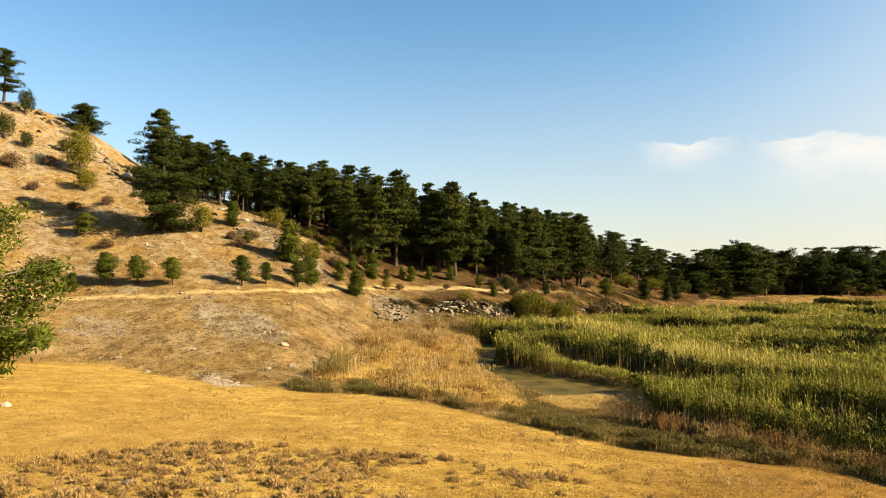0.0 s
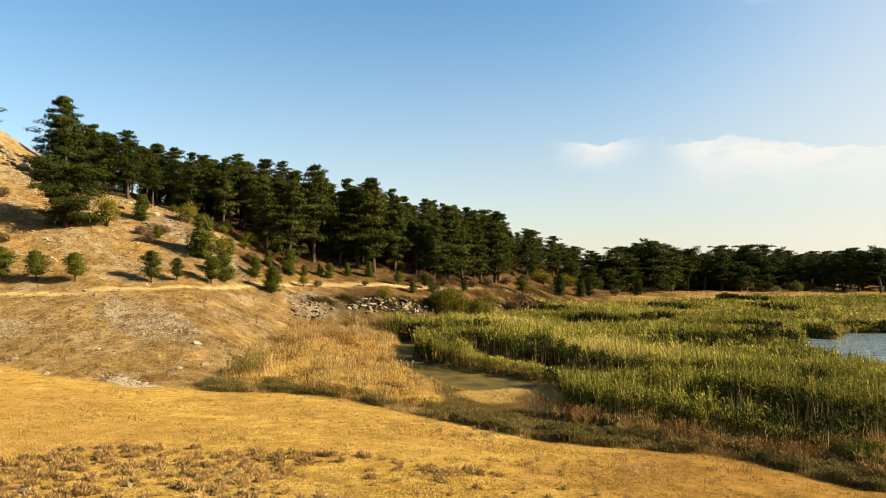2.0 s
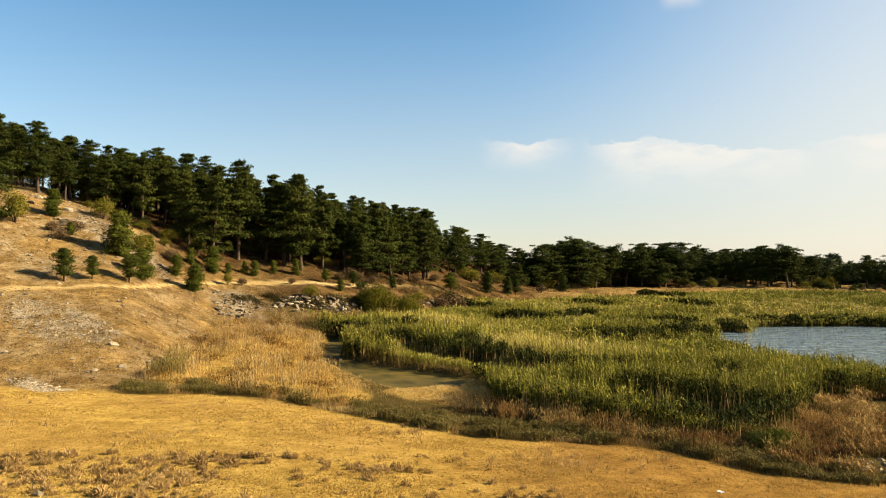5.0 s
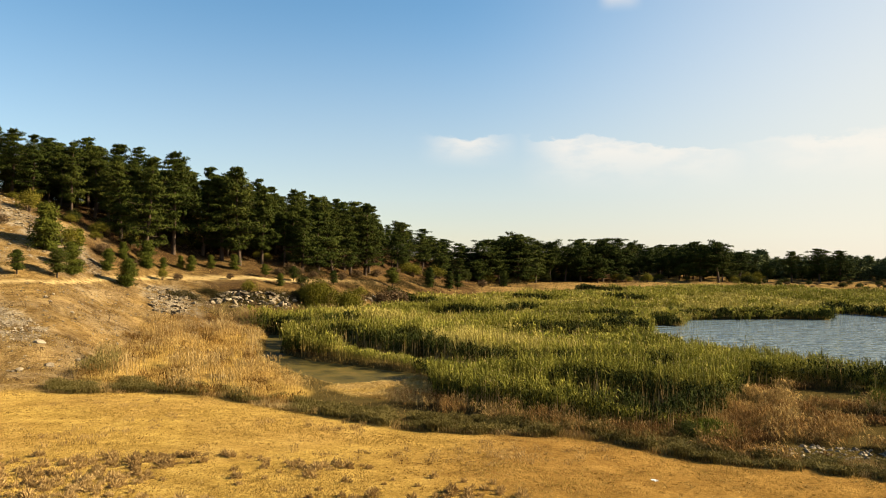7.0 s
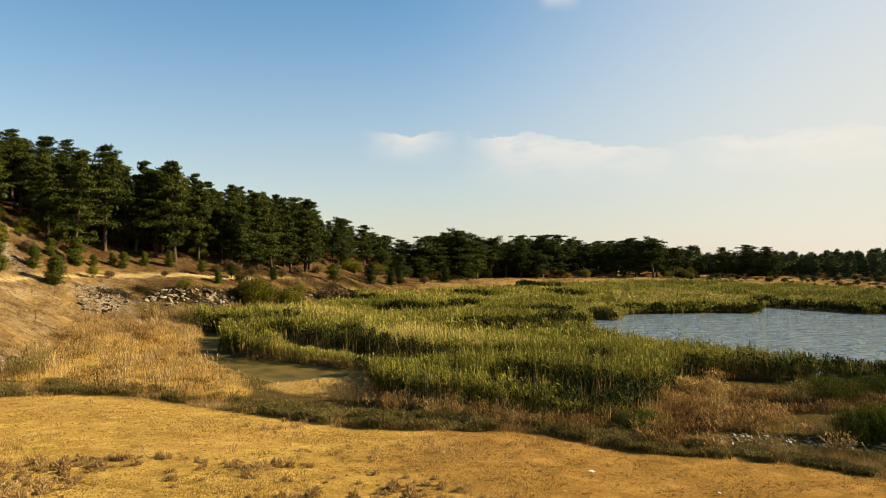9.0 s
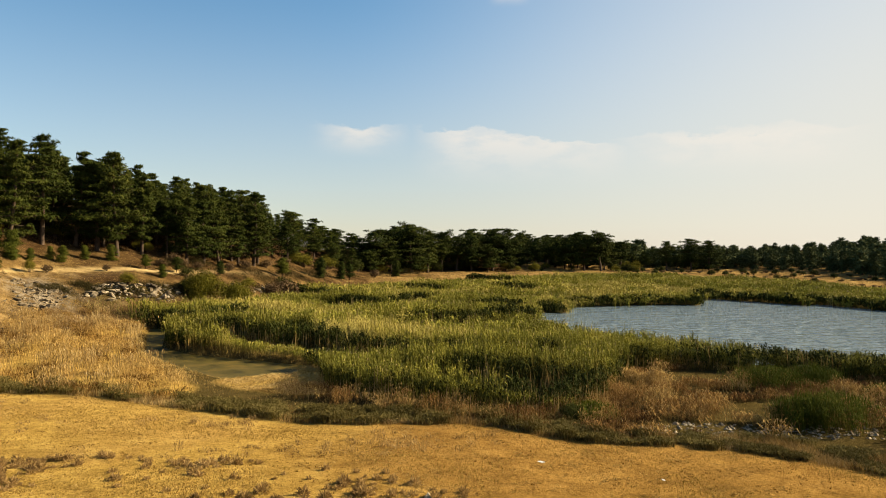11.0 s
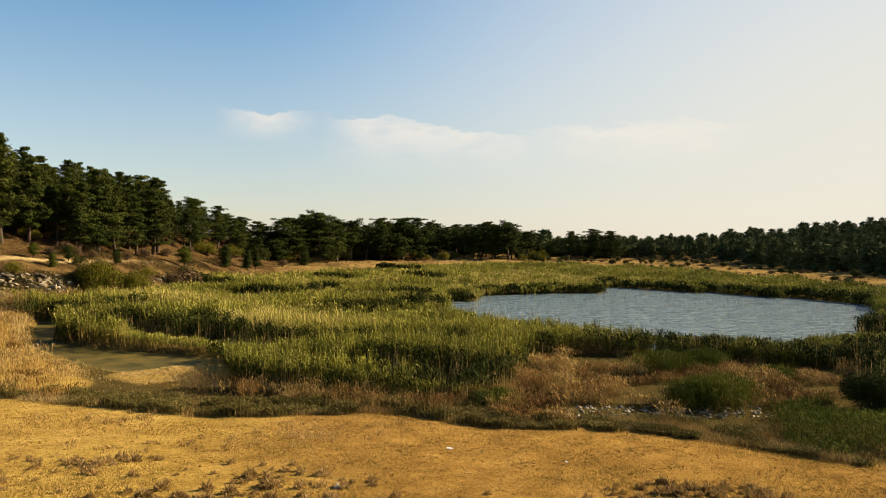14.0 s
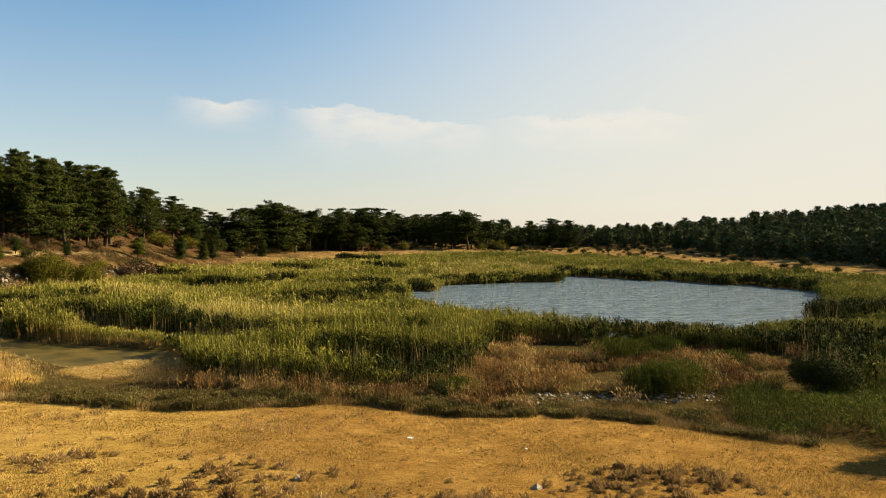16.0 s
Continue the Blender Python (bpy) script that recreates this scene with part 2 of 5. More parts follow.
def ground_material():
    m, n, l, b = blank("earth_and_dry_grass", 1.0, 0.0)
    big, mid, fine = noise_of(n, l, 0.09, 3.0), noise_of(n, l, 0.7, 5.0, 0.65), noise_of(n, l, 7.0, 8.0, 0.8)
    grain = calc(n, l, "ADD", calc(n, l, "MULTIPLY", mid, 0.45), calc(n, l, "MULTIPLY", fine, 0.55))
    def tone(stops, drive=grain):
        r = ramp_of(n, stops)
        l.new(drive, r.inputs[0])
        return r.outputs[0]
    straw = tone([(0.36, (0.155, 0.092, 0.021)), (0.5, (0.34, 0.222, 0.052)), (0.62, (0.49, 0.34, 0.092))])
    bare = tone([(0.36, (0.18, 0.106, 0.028)), (0.52, (0.33, 0.207, 0.056)), (0.66, (0.43, 0.30, 0.097))])
    col = mix_of(n, l, tone([(0.46, (0, 0, 0)), (0.58, (0.8, 0.8, 0.8))], big), straw, bare)
    soil = tone([(0.36, (0.100, 0.055, 0.014)), (0.5, (0.222, 0.124, 0.031)), (0.64, (0.33, 0.197, 0.054))])
    col = mix_of(n, l, attr_of(n, "soil"), col, soil)
    slope = tone([(0.36, (0.068, 0.041, 0.014)), (0.5, (0.200, 0.127, 0.042)), (0.62, (0.34, 0.232, 0.088))])
    col = mix_of(n, l, attr_of(n, "slope"), col, slope)
    scree = tone([(0.36, (0.085, 0.066, 0.040)), (0.5, (0.20, 0.162, 0.105)), (0.64, (0.33, 0.285, 0.21))])
    col = mix_of(n, l, calc(n, l, "MULTIPLY", attr_of(n, "scree"), tone([(0.38, (0, 0, 0)), (0.52, (1, 1, 1))], mid)), col, scree)
    # needle litter, its brown deepened to hold the trees' shade as well
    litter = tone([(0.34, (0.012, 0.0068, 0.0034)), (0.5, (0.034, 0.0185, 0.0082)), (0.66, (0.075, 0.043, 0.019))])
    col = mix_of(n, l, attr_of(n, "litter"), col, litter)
    # basin mud; the same dark colour paints the shaded gaps under the rubble
    mud = tone([(0.3, (0.032, 0.024, 0.0072)), (0.5, (0.0624, 0.0464, 0.0152)), (0.7, (0.104, 0.0768, 0.0288))])
    col = mix_of(n, l, attr_of(n, "mud"), col, mud)
    track = tone([(0.3, (0.34, 0.245, 0.10)), (0.7, (0.48, 0.36, 0.165))])
    col = mix_of(n, l, attr_of(n, "track"), col, track)
    # dots of dead herbs and small tufts, thicker on the slopes
    dots = noise_of(n, l, 2.2, 4.0, 0.7)
    spots = tone([(0.54, (0, 0, 0)), (0.62, (1, 1, 1))], dots)
    share = calc(n, l, "ADD", calc(n, l, "MULTIPLY", attr_of(n, "slope"), 0.45), 0.22)
    col = mix_of(n, l, calc(n, l, "MULTIPLY", spots, share), col, (0.062, 0.036, 0.014))
    l.new(col, b.inputs["Base Color"])
    bump_on(n, l, b, grain, 1.0, 0.3)
    return m


def water_material(name, base, rough, wave, tall):
    m, n, l, b = blank(name, rough, 0.5 if rough < 0.3 else 0.12)
    scum = ramp_of(n, [(0.35, tuple(0.55 * c for c in base)), (0.5, base), (0.68, (base[0] * 1.7, base[1] * 1.45, base[2] * 1.5))])
    l.new(noise_of(n, l, 0.5, 5.0, 0.65), scum.inputs[0])
    if rough > 0.3:
        l.new(scum.outputs[0], b.inputs["Base Color"])
    else:
        b.inputs["Base Color"].default_value = (*base, 1)
    b.inputs["IOR"].default_value = 1.33
    g = n.new("ShaderNodeNewGeometry")
    mp = n.new("ShaderNodeMapping")
    turned = n.new("ShaderNodeMapping")
    turned.inputs["Rotation"].default_value = (0, 0, radians(45))
    mp.inputs["Scale"].default_value = (wave * 0.32, wave * 0.6, 1)
    l.new(g.outputs["Position"], turned.inputs[0])
    l.new(turned.outputs[0], mp.inputs[0])
    h = noise_of(n, l, 1.0, 3.0, 0.6, mp.outputs[0])
    bump_on(n, l, b, h, 1.0, tall)
    return m


GROUND = ground_material()
WATER = water_material("rippled_water", (0.115, 0.155, 0.172), 0.05, 1.3, 0.85)
POND = water_material("stagnant_water", (0.065, 0.052, 0.012), 0.6, 2.5, 0.02)
# ---- the lie of the land ----
# Seven break lines round the standpoint: meadow top, meadow edge, far foot of the basin, bank top, track, shoulder, crest, back slope.
# Per bearing (degrees to the right of +y): range and height of each.
LAND = {
    -180: ((20, 3), (50, 4), (60, 5), (80, 6), (84, 6), (110, 8), (150, 11), (220, 10)),
    -60: ((24, 2.4), (62, 3), (66, 3.5), (82, 6), (86, 6.2), (108, 20), (146, 40), (220, 34)),
    -36: ((24, 2.3), (62, 2.1), (64, 2.2), (81, 5.6), (85, 5.8), (108, 19), (146, 41), (220, 33)),
    -28: ((22.6, 2.1), (62, 1.46), (63.5, 1.6), (79, 5.65), (82.7, 5.8), (107.6, 17.9), (145, 36.6), (220, 30)),
    -20: ((21.8, 2.1), (54.3, 0.7), (56, 0.9), (74.5, 5.75), (77.7, 5.9), (109.6, 19.4), (144, 23.6), (220, 18)),
    -12: ((21.5, 2.0), (49, 0.5), (51, 0.55), (76.7, 6.15), (79.8, 6.25), (102, 13.9), (128, 17.8), (210, 14)),
    -4: ((21.6, 1.9), (47.6, 0.3), (75, 1.3), (98, 6.0), (102, 6.1), (108, 8.3), (135, 18.0), (210, 13)),
    4: ((21.5, 1.8), (40.4, 0.3), (87, 0.15), (102, 5.5), (106, 5.6), (115, 7.4), (140, 14.9), (210, 11)),
    12: ((21, 1.7), (35.4, 0.3), (112, 0.15), (125, 4.4), (129, 4.5), (141, 6.4), (163, 11.6), (230, 9)),
    20: ((20.5, 1.6), (34, 0.25), (143, 0.2), (166, 1.5), (172, 1.7), (191, 2.2), (220, 4.5), (300, 3)),
    28: ((20, 1.5), (34.5, 0.25), (162, 0.2), (186, 1.2), (191, 1.3), (215, 1.8), (245, 4.0), (320, 3)),
    36: ((19.5, 1.4), (31.6, 0.3), (200, 0.15), (212, 1.0), (216, 1.1), (235, 1.6), (265, 2.5), (340, 3)),
    44: ((19, 1.4), (31.7, 0.3), (225, 0.15), (235, 0.6), (240, 0.7), (255, 1.0), (300, 2.0), (400, 3)),
    52: ((19, 1.4), (31.8, 0.3), (208, 0.15), (216, 0.5), (220, 0.5), (255, 0.8), (330, 5.0), (420, 8)),
    60: ((19, 1.4), (30.5, 0.4), (156, 0.15), (162, 0.5), (166, 0.5), (215, 0.6), (325, 8.0), (430, 8)),
    68: ((18.5, 1.4), (29.5, 0.5), (153, 0.15), (160, 0.6), (164, 0.6), (194, 0.8), (330, 11.5), (430, 12)),
    85: ((18.5, 1.6), (32, 0.8), (150, 0.2), (160, 0.6), (164, 0.6), (200, 1.0), (330, 17), (430, 16)),
    110: ((19, 2.0), (40, 1.5), (130, 1.0), (150, 1.5), (154, 1.6), (200, 2.0), (330, 9), (430, 9)),
    180: ((20, 3), (50, 4), (60, 5), (80, 6), (84, 6), (110, 8), (150, 11), (220, 10)),
}
AZ = np.concatenate([np.arange(-180, -48, 4.0), np.arange(-48, 80, 0.25), np.arange(80, 180.1, 4.0)])
RR = np.concatenate([[0.0, 1.5, 3, 5, 7, 9, 11, 13], np.exp(np.linspace(math.log(14.5), math.log(480), 330)), [520, 600, 800, 1200, 2000, 4200]])


def inside(px, py, poly):
    """Which of the points (arrays) lie in the polygon."""
    odd = np.zeros(np.shape(px), bool)
    for (x0, y0), (x1, y1) in zip(poly, poly[1:] + poly[:1]):
        cut = (y0 > py) != (y1 > py)
        odd ^= cut & (px < (x1 - x0) * (py - y0) / (y1 - y0 + 1e-12) + x0)
    return odd


def wob(x, y, s, seed=0.0):
    """Cheap smooth noise in -1..1 from sines, s: its size in metres."""
    u, v = x / s + seed * 7.31, y / s - seed * 3.17
    return (np.sin(u * 2.1 + 1.3 * np.sin(v * 1.7 + seed)) + np.sin(v * 2.6 - 1.1 * np.sin(u * 1.9 - seed)) + np.sin((u + v) * 1.4 + 1.7 * np.sin((u - v) * 1.2))) / 3


def cells(x, y, s, seed=0.0):
    """Clumps about s metres across: how far each point is from its clump's middle (0 to about 1) and two random numbers of the clump."""
    best = np.full(np.shape(x), 1e9)
    ra, rb = np.zeros(np.shape(x)), np.zeros(np.shape(x))
    i0, j0 = np.floor(x / s), np.floor(y / s)
    for di in (-1, 0, 1):
        for dj in (-1, 0, 1):
            i, j = i0 + di, j0 + dj
            h1, h2, h3, h4 = (np.modf(np.abs(np.sin(i * a + j * b + seed * 17.3 + c) * 43758.5453))[0] for a, b, c in ((12.9898, 78.233, 0.1), (39.346, 11.135, 1.7), (73.156, 52.235, 2.9), (26.651, 91.377, 4.1)))
            d = np.hypot(x - (i + h1) * s, y - (j + h2) * s) / (0.75 * s)
            near = d < best
            best, ra, rb = np.where(near, d, best), np.where(near, h3, ra), np.where(near, h4, rb)
    return best, ra, rb


def land_grid():
    keys = sorted(LAND)
    table = np.array([LAND[k] for k in keys], float)              # bearing, line, (range, height)
    fine = np.stack([[np.interp(AZ, keys, table[:, i, c]) for i in range(table.shape[1])] for c in (0, 1)])
    near = (AZ > -48) & (AZ < 80)
    ker = np.exp(-0.5 * (np.arange(-12, 13) / 5.0) ** 2)
    ker /= ker.sum()
    for c in (0, 1):
        for i in range(fine.shape[1]):
            row = np.pad(fine[c, i][near], 12, mode="edge")
            fine[c, i][near] = np.convolve(row, ker, "valid")
    z = np.zeros((len(AZ), len(RR)))
    for j in range(len(AZ)):
        r = np.concatenate([[0, 4, 14], fine[0, :, j], [700, 1500, 4200]])
        h = np.concatenate([[6.9, 5.4, 2.3], fine[1, :, j], [6, 4, 4]])
        z[j] = np.interp(RR, r, h)
    soft = np.pad(z, ((0, 0), (3, 3)), mode="edge")
    w = np.array([1, 2, 3, 4, 3, 2, 1.0]) / 16
    z = sum(w[k] * soft[:, k:k + len(RR)] for k in range(7))
    a = np.radians(AZ)[:, None]
    x, y = np.sin(a) * RR, np.cos(a) * RR
    edge = fine[0, 1][:, None]
    foot = fine[0, 2][:, None]
    rough = np.where(RR > foot, 1.0, np.where(RR < edge, 0.25, 0.10)) * np.clip(RR / 30, 0, 1)
    z = z + rough * (0.26 * wob(x, y, 9.0) + 0.16 * wob(x, y, 3.1, 2.0) + 0.10 * wob(x, y, 1.1, 5.0)) * np.clip((900 - RR) / 300, 0, 1)
    lines = fine
    return x, y, z, lines


GX, GY, GZ, LINES = land_grid()


def place_on(x, y):
    """Height of the land at x, y (numbers or arrays)."""
    az, r = np.degrees(np.arctan2(x, y)), np.hypot(x, y)
    i = np.clip(np.searchsorted(AZ, az) - 1, 0, len(AZ) - 2)
    j = np.clip(np.searchsorted(RR, r) - 1, 0, len(RR) - 2)
    u = np.clip((az - AZ[i]) / (AZ[i + 1] - AZ[i]), 0, 1)
    v = np.clip((r - RR[j]) / (RR[j + 1] - RR[j]), 0, 1)
    return (GZ[i, j] * (1 - u) + GZ[i + 1, j] * u) * (1 - v) + (GZ[i, j + 1] * (1 - u) + GZ[i + 1, j + 1] * u) * v


def line_at(i, x, y, c=0):
    """Range (c=0) or height (c=1) of break line i at the bearing of x, y."""
    return np.interp(np.degrees(np.arctan2(x, y)), AZ, LINES[c, i])
# ---- mesh helpers ----
def mesh_from(name, verts, faces, material, smooth=False, attrs=None):
    me = bpy.data.meshes.new(name)
    me.from_pydata(np.asarray(verts).tolist(), [], faces.tolist() if isinstance(faces, np.ndarray) else faces)
    me.materials.append(material)
    for key, vals in (attrs or {}).items():
        a = me.attributes.new(key, "FLOAT", "POINT")
        a.data.foreach_set("value", np.asarray(vals, np.float32))
    if smooth:
        me.polygons.foreach_set("use_smooth", np.ones(len(me.polygons), bool))
    me.update()
    return me


def part(name, me, parent, label=""):
    ob = new(name, me)
    ob.parent = parent
    return tagged(ob, label)


def kites(p, size, rng, width=0.35, up=0.3, out=None, wild=0.55, spike=False):
    """Small pointed leaves at the points p: corners and faces. Each lies across its own way out (or up), more or less wildly."""
    n = len(p)
    face = rng.normal(size=(n, 3)) * wild
    if out is not None:
        face = face + out
    face[:, 2] += up
    face /= np.linalg.norm(face, axis=1, keepdims=True) + 1e-9
    d = np.cross(face, rng.normal(size=(n, 3)))
    d /= np.linalg.norm(d, axis=1, keepdims=True) + 1e-9
    s = np.cross(d, face)
    ln = (size * rng.uniform(0.6, 1.4, n))[:, None]
    mid = p + d * ln * 0.45
    if spike:
        return np.stack([p + s * ln * width * 0.5, p + d * ln, p - s * ln * width * 0.5], 1).reshape(-1, 3), np.arange(3 * n).reshape(-1, 3)
    v = np.stack([p, mid + s * ln * width * 0.5, p + d * ln, mid - s * ln * width * 0.5], 1).reshape(-1, 3)
    return v, np.arange(4 * n).reshape(-1, 4)


def ball(n, rng, shell=0.55):
    d = rng.normal(size=(n, 3))
    d /= np.linalg.norm(d, axis=1, keepdims=True)
    return d * (rng.uniform(shell, 1, n) ** 0.7)[:, None]


def tube(points, radii, sides=6):
    """A tapered limb along points."""
    pts = np.asarray(points, float)
    v, f = [], []
    for i, (p, r) in enumerate(zip(pts, radii)):
        ahead = pts[min(i + 1, len(pts) - 1)] - pts[max(i - 1, 0)]
        ahead = ahead / (np.linalg.norm(ahead) + 1e-9)
        s = np.cross(ahead, (0.31, 0.95, 0.05))
        s /= np.linalg.norm(s) + 1e-9
        t = np.cross(ahead, s)
        for k in range(sides):
            a = 2 * math.pi * k / sides
            v.append(p + r * (math.cos(a) * s + math.sin(a) * t))
    for i in range(len(pts) - 1):
        for k in range(sides):
            a, b2 = i * sides + k, i * sides + (k + 1) % sides
            f.append((a, b2, b2 + sides, a + sides))
    return v, f


def joined(pieces):
    v, f, k = [], [], 0
    for pv, pf in pieces:
        v.extend(pv)
        f.extend(tuple(i + k for i in q) for q in pf)
        k += len(pv)
    return v, f


def pine(seed, h, bare, wide, flat_top, needles, pads=1.0, label="", needle=0.34, whorl=1.0):
    """A pine at the origin: bare: share of clear trunk; wide: crown radius over height; flat_top: 0 cone to 1 umbrella."""
    rng = np.random.default_rng(seed)
    root = new("pine_tree")
    lean = rng.normal(0, 0.03, 2)
    bend = rng.normal(0, 0.02, 2)
    def axis(z):
        u = z / h
        return np.array([lean[0] * z + bend[0] * h * math.sin(3 * u), lean[1] * z + bend[1] * h * math.sin(2.4 * u + 1), z])
    r0 = 0.017 * h + 0.06
    limbs = [tube([axis(h * u) - (0, 0, 0.5 if u == 0 else 0) for u in np.linspace(0, 0.97, 8)], [r0 * (1 - 0.9 * u) for u in np.linspace(0, 1, 8)], 8)]
    pts, outs = [], []
    z = bare * h
    while z < h * 0.985:
        u = max(0.0, (z / h - bare) / (1 - bare))
        cone = (1 - u) ** 0.85 * (0.55 + 0.45 * min(1, u * 4 + 0.3))
        dome = math.sqrt(max(0.02, 1 - (u * 0.985) ** 2.2)) * (0.45 + 0.55 * min(1.0, 1.7 * u + 0.1))
        reach = wide * h * ((1 - flat_top) * cone + flat_top * dome)
        for _ in range(rng.integers(5, 8)):
            a, rr = rng.uniform(0, 2 * math.pi), reach * rng.uniform(0.4, 1.12)
            way = np.array([math.cos(a), math.sin(a), 0])
            droop = rng.uniform(-0.12, 0.22) + 0.25 * u
            base = axis(z + rng.uniform(-0.15, 0.15))
            tipp = base + way * rr + (0, 0, rr * droop)
            if rr > 0.5:
                limbs.append(tube([base, (base + tipp) / 2 - (0, 0, 0.05 * rr), tipp], [0.035 + 0.012 * rr, 0.03, 0.012], 4))
            for s in np.arange(0.3, 1.01, 0.85 / max(1.5, rr * 1.05)):
                c = base + (tipp - base) * s + rng.normal(0, 0.12 * rr, 3) * (1, 1, 0.5)
                size = (0.36 + 0.15 * rr) * rng.uniform(0.7, 1.3)
                k = int(62 * pads)
                b = ball(k, rng) * (size, size, size * 0.27)
                pts.append(c + b)
                outs.append(b / size * (0.8, 0.8, 1.6) + way * 0.3)
        z += h * (1 - bare) * rng.uniform(0.055, 0.09) * whorl
    p, o = np.concatenate(pts), np.concatenate(outs)
    v, f = kites(p, needle, rng, 0.30, 0.45, o, 0.42, True)
    tv, tf = joined(limbs)
    part("trunk", mesh_from("trunk", tv, tf, BARK, True), root)
    part("crown", mesh_from("crown", v, f, needles), root)
    return tagged(root, label, "tree")


def bush(name, seed, h, w, leaves, count, leaf, label, lobes=7, stem=BARK, category="shrub", low=0.0):
    """A shrub of several lobes on short stems, h high and w wide."""
    rng = np.random.default_rng(seed)
    root = new(name)
    pts, outs, stems = [], [], []
    for i in range(lobes):
        a, q = 2.4 * i + rng.uniform(0, 0.8), math.sqrt((i + 0.3) / lobes)
        c = np.array([math.cos(a) * q * w * 0.33, math.sin(a) * q * w * 0.33, h * (low + (1 - low) * (0.42 + 0.30 * (1 - q) * rng.uniform(0.6, 1.2)))])
        s = np.array([w * 0.27, w * 0.27, h * (1 - low) * 0.36]) * rng.uniform(0.75, 1.15)
        b = ball(count // lobes, rng, 0.35)
        pts.append(c + b * s)
        outs.append(b)
        stems.append(tube([(0, 0, -0.25), (c[0] * 0.4, c[1] * 0.4, c[2] * 0.5), tuple(c)], [0.03 + 0.02 * h, 0.03, 0.012], 5))
    p, o = np.concatenate(pts), np.concatenate(outs)
    keep = p[:, 2] > 0.02 + low * h * 0.5
    v, f = kites(p[keep], leaf, rng, 0.42, 0.25, o[keep], 0.45)
    sv, sf = joined(stems)
    part("stems", mesh_from("stems", sv, sf, stem, True), root)
    part("foliage", mesh_from("foliage", v, f, leaves), root)
    return tagged(root, label, category)


def stand(name, x, y, height, material, label, rng, blades=9, spread=0.35, width=0.05, lean=0.22, dry=None, category="reeds", kind="stuff", tops=0, leaf=0.5, tone=None, wild=0.6, leafy_from=None, slim=0.05):
    """Upright blades in tufts at x, y (arrays): one joined sheet of plants."""
    n = len(x)
    z = place_on(x, y)
    bx = np.repeat(x, blades) + rng.normal(0, spread, n * blades)
    by = np.repeat(y, blades) + rng.normal(0, spread, n * blades)
    bz = np.maximum(place_on(bx, by), -0.3) - 0.03
    hh = np.repeat(height, blades) * rng.uniform(0.6, 1.12, n * blades)
    a = rng.uniform(0, 2 * math.pi, n * blades)
    ln = np.abs(rng.normal(0, lean, n * blades)) * hh
    wx, wy = np.cos(a + 1.57), np.sin(a + 1.57)
    base = np.stack([bx, by, bz], 1)
    tip = base + np.stack([np.cos(a) * ln, np.sin(a) * ln, hh], 1)
    mid = base + np.stack([np.cos(a) * ln * 0.35, np.sin(a) * ln * 0.35, hh * 0.55], 1)
    ww = (width * rng.uniform(0.6, 1.5, n * blades))[:, None] if np.isscalar(width) else (np.repeat(width, blades) * rng.uniform(0.6, 1.5, n * blades))[:, None]
    s = np.stack([wx, wy, 0 * wx], 1) * ww
    v = np.stack([base, mid + s, tip, mid - s], 1).reshape(-1, 3)
    rise = np.tile([0.0, 0.55, 1.0, 0.55], n * blades)
    attrs = {"rise": rise}
    faces = np.arange(4 * n * blades).reshape(-1, 4).tolist()
    if dry is not None:
        attrs["dry"] = np.repeat(np.repeat(dry, blades), 4) * np.clip(1.35 - 1.7 * rise, 0, 1)
    if tone is not None:
        attrs["tone"] = np.repeat(np.repeat(tone, blades), 4)
    if tops:
        tx, ty = np.repeat(x, tops) + rng.normal(0, spread, n * tops), np.repeat(y, tops) + rng.normal(0, spread, n * tops)
        tz = np.maximum(place_on(tx, ty), -0.3) + np.repeat(height, tops) * rng.uniform(0.72, 1.02, n * tops)
        tb = np.stack([tx, ty, tz], 1)
        up = np.ones(len(tb))
        if leafy_from is None:
            kv, kf = kites(tb, leaf, rng, 0.2, 0.75, None, wild, True)
        else:
            up = leafy_from + (1 - leafy_from) * rng.uniform(0, 1, len(tb)) ** 0.55
            tb[:, 2] += np.repeat(height, tops) * (up * 0.98 - 0.87) 
            a, reach, size = rng.uniform(0, 2 * math.pi, len(tb)), rng.uniform(0.1, 0.95, len(tb)), leaf * rng.uniform(0.6, 1.4, len(tb))
            way = np.stack([np.cos(a) * reach * size, np.sin(a) * reach * size, size * (1.05 - 0.6 * reach)], 1)
            side = np.stack([-np.sin(a), np.cos(a), 0.2 * np.cos(3 * a)], 1) * (slim * size)[:, None]
            kv, kf = np.stack([tb + side, tb + way, tb - side], 1).reshape(-1, 3), np.arange(3 * len(tb)).reshape(-1, 3)
        faces = faces + (kf + len(v)).tolist()
        v = np.concatenate([v, kv])
        attrs["rise"] = np.concatenate([attrs["rise"], np.repeat(up, 3)])
        if tone is not None:
            attrs["tone"] = np.concatenate([attrs["tone"], np.repeat(np.repeat(tone, tops), 3)])
        if dry is not None:
            attrs["dry"] = np.concatenate([attrs["dry"], np.zeros(len(kv))])
    me = mesh_from(name, v, faces, material, attrs=attrs)
    return tagged(new(name, me), label, category, kind=kind)


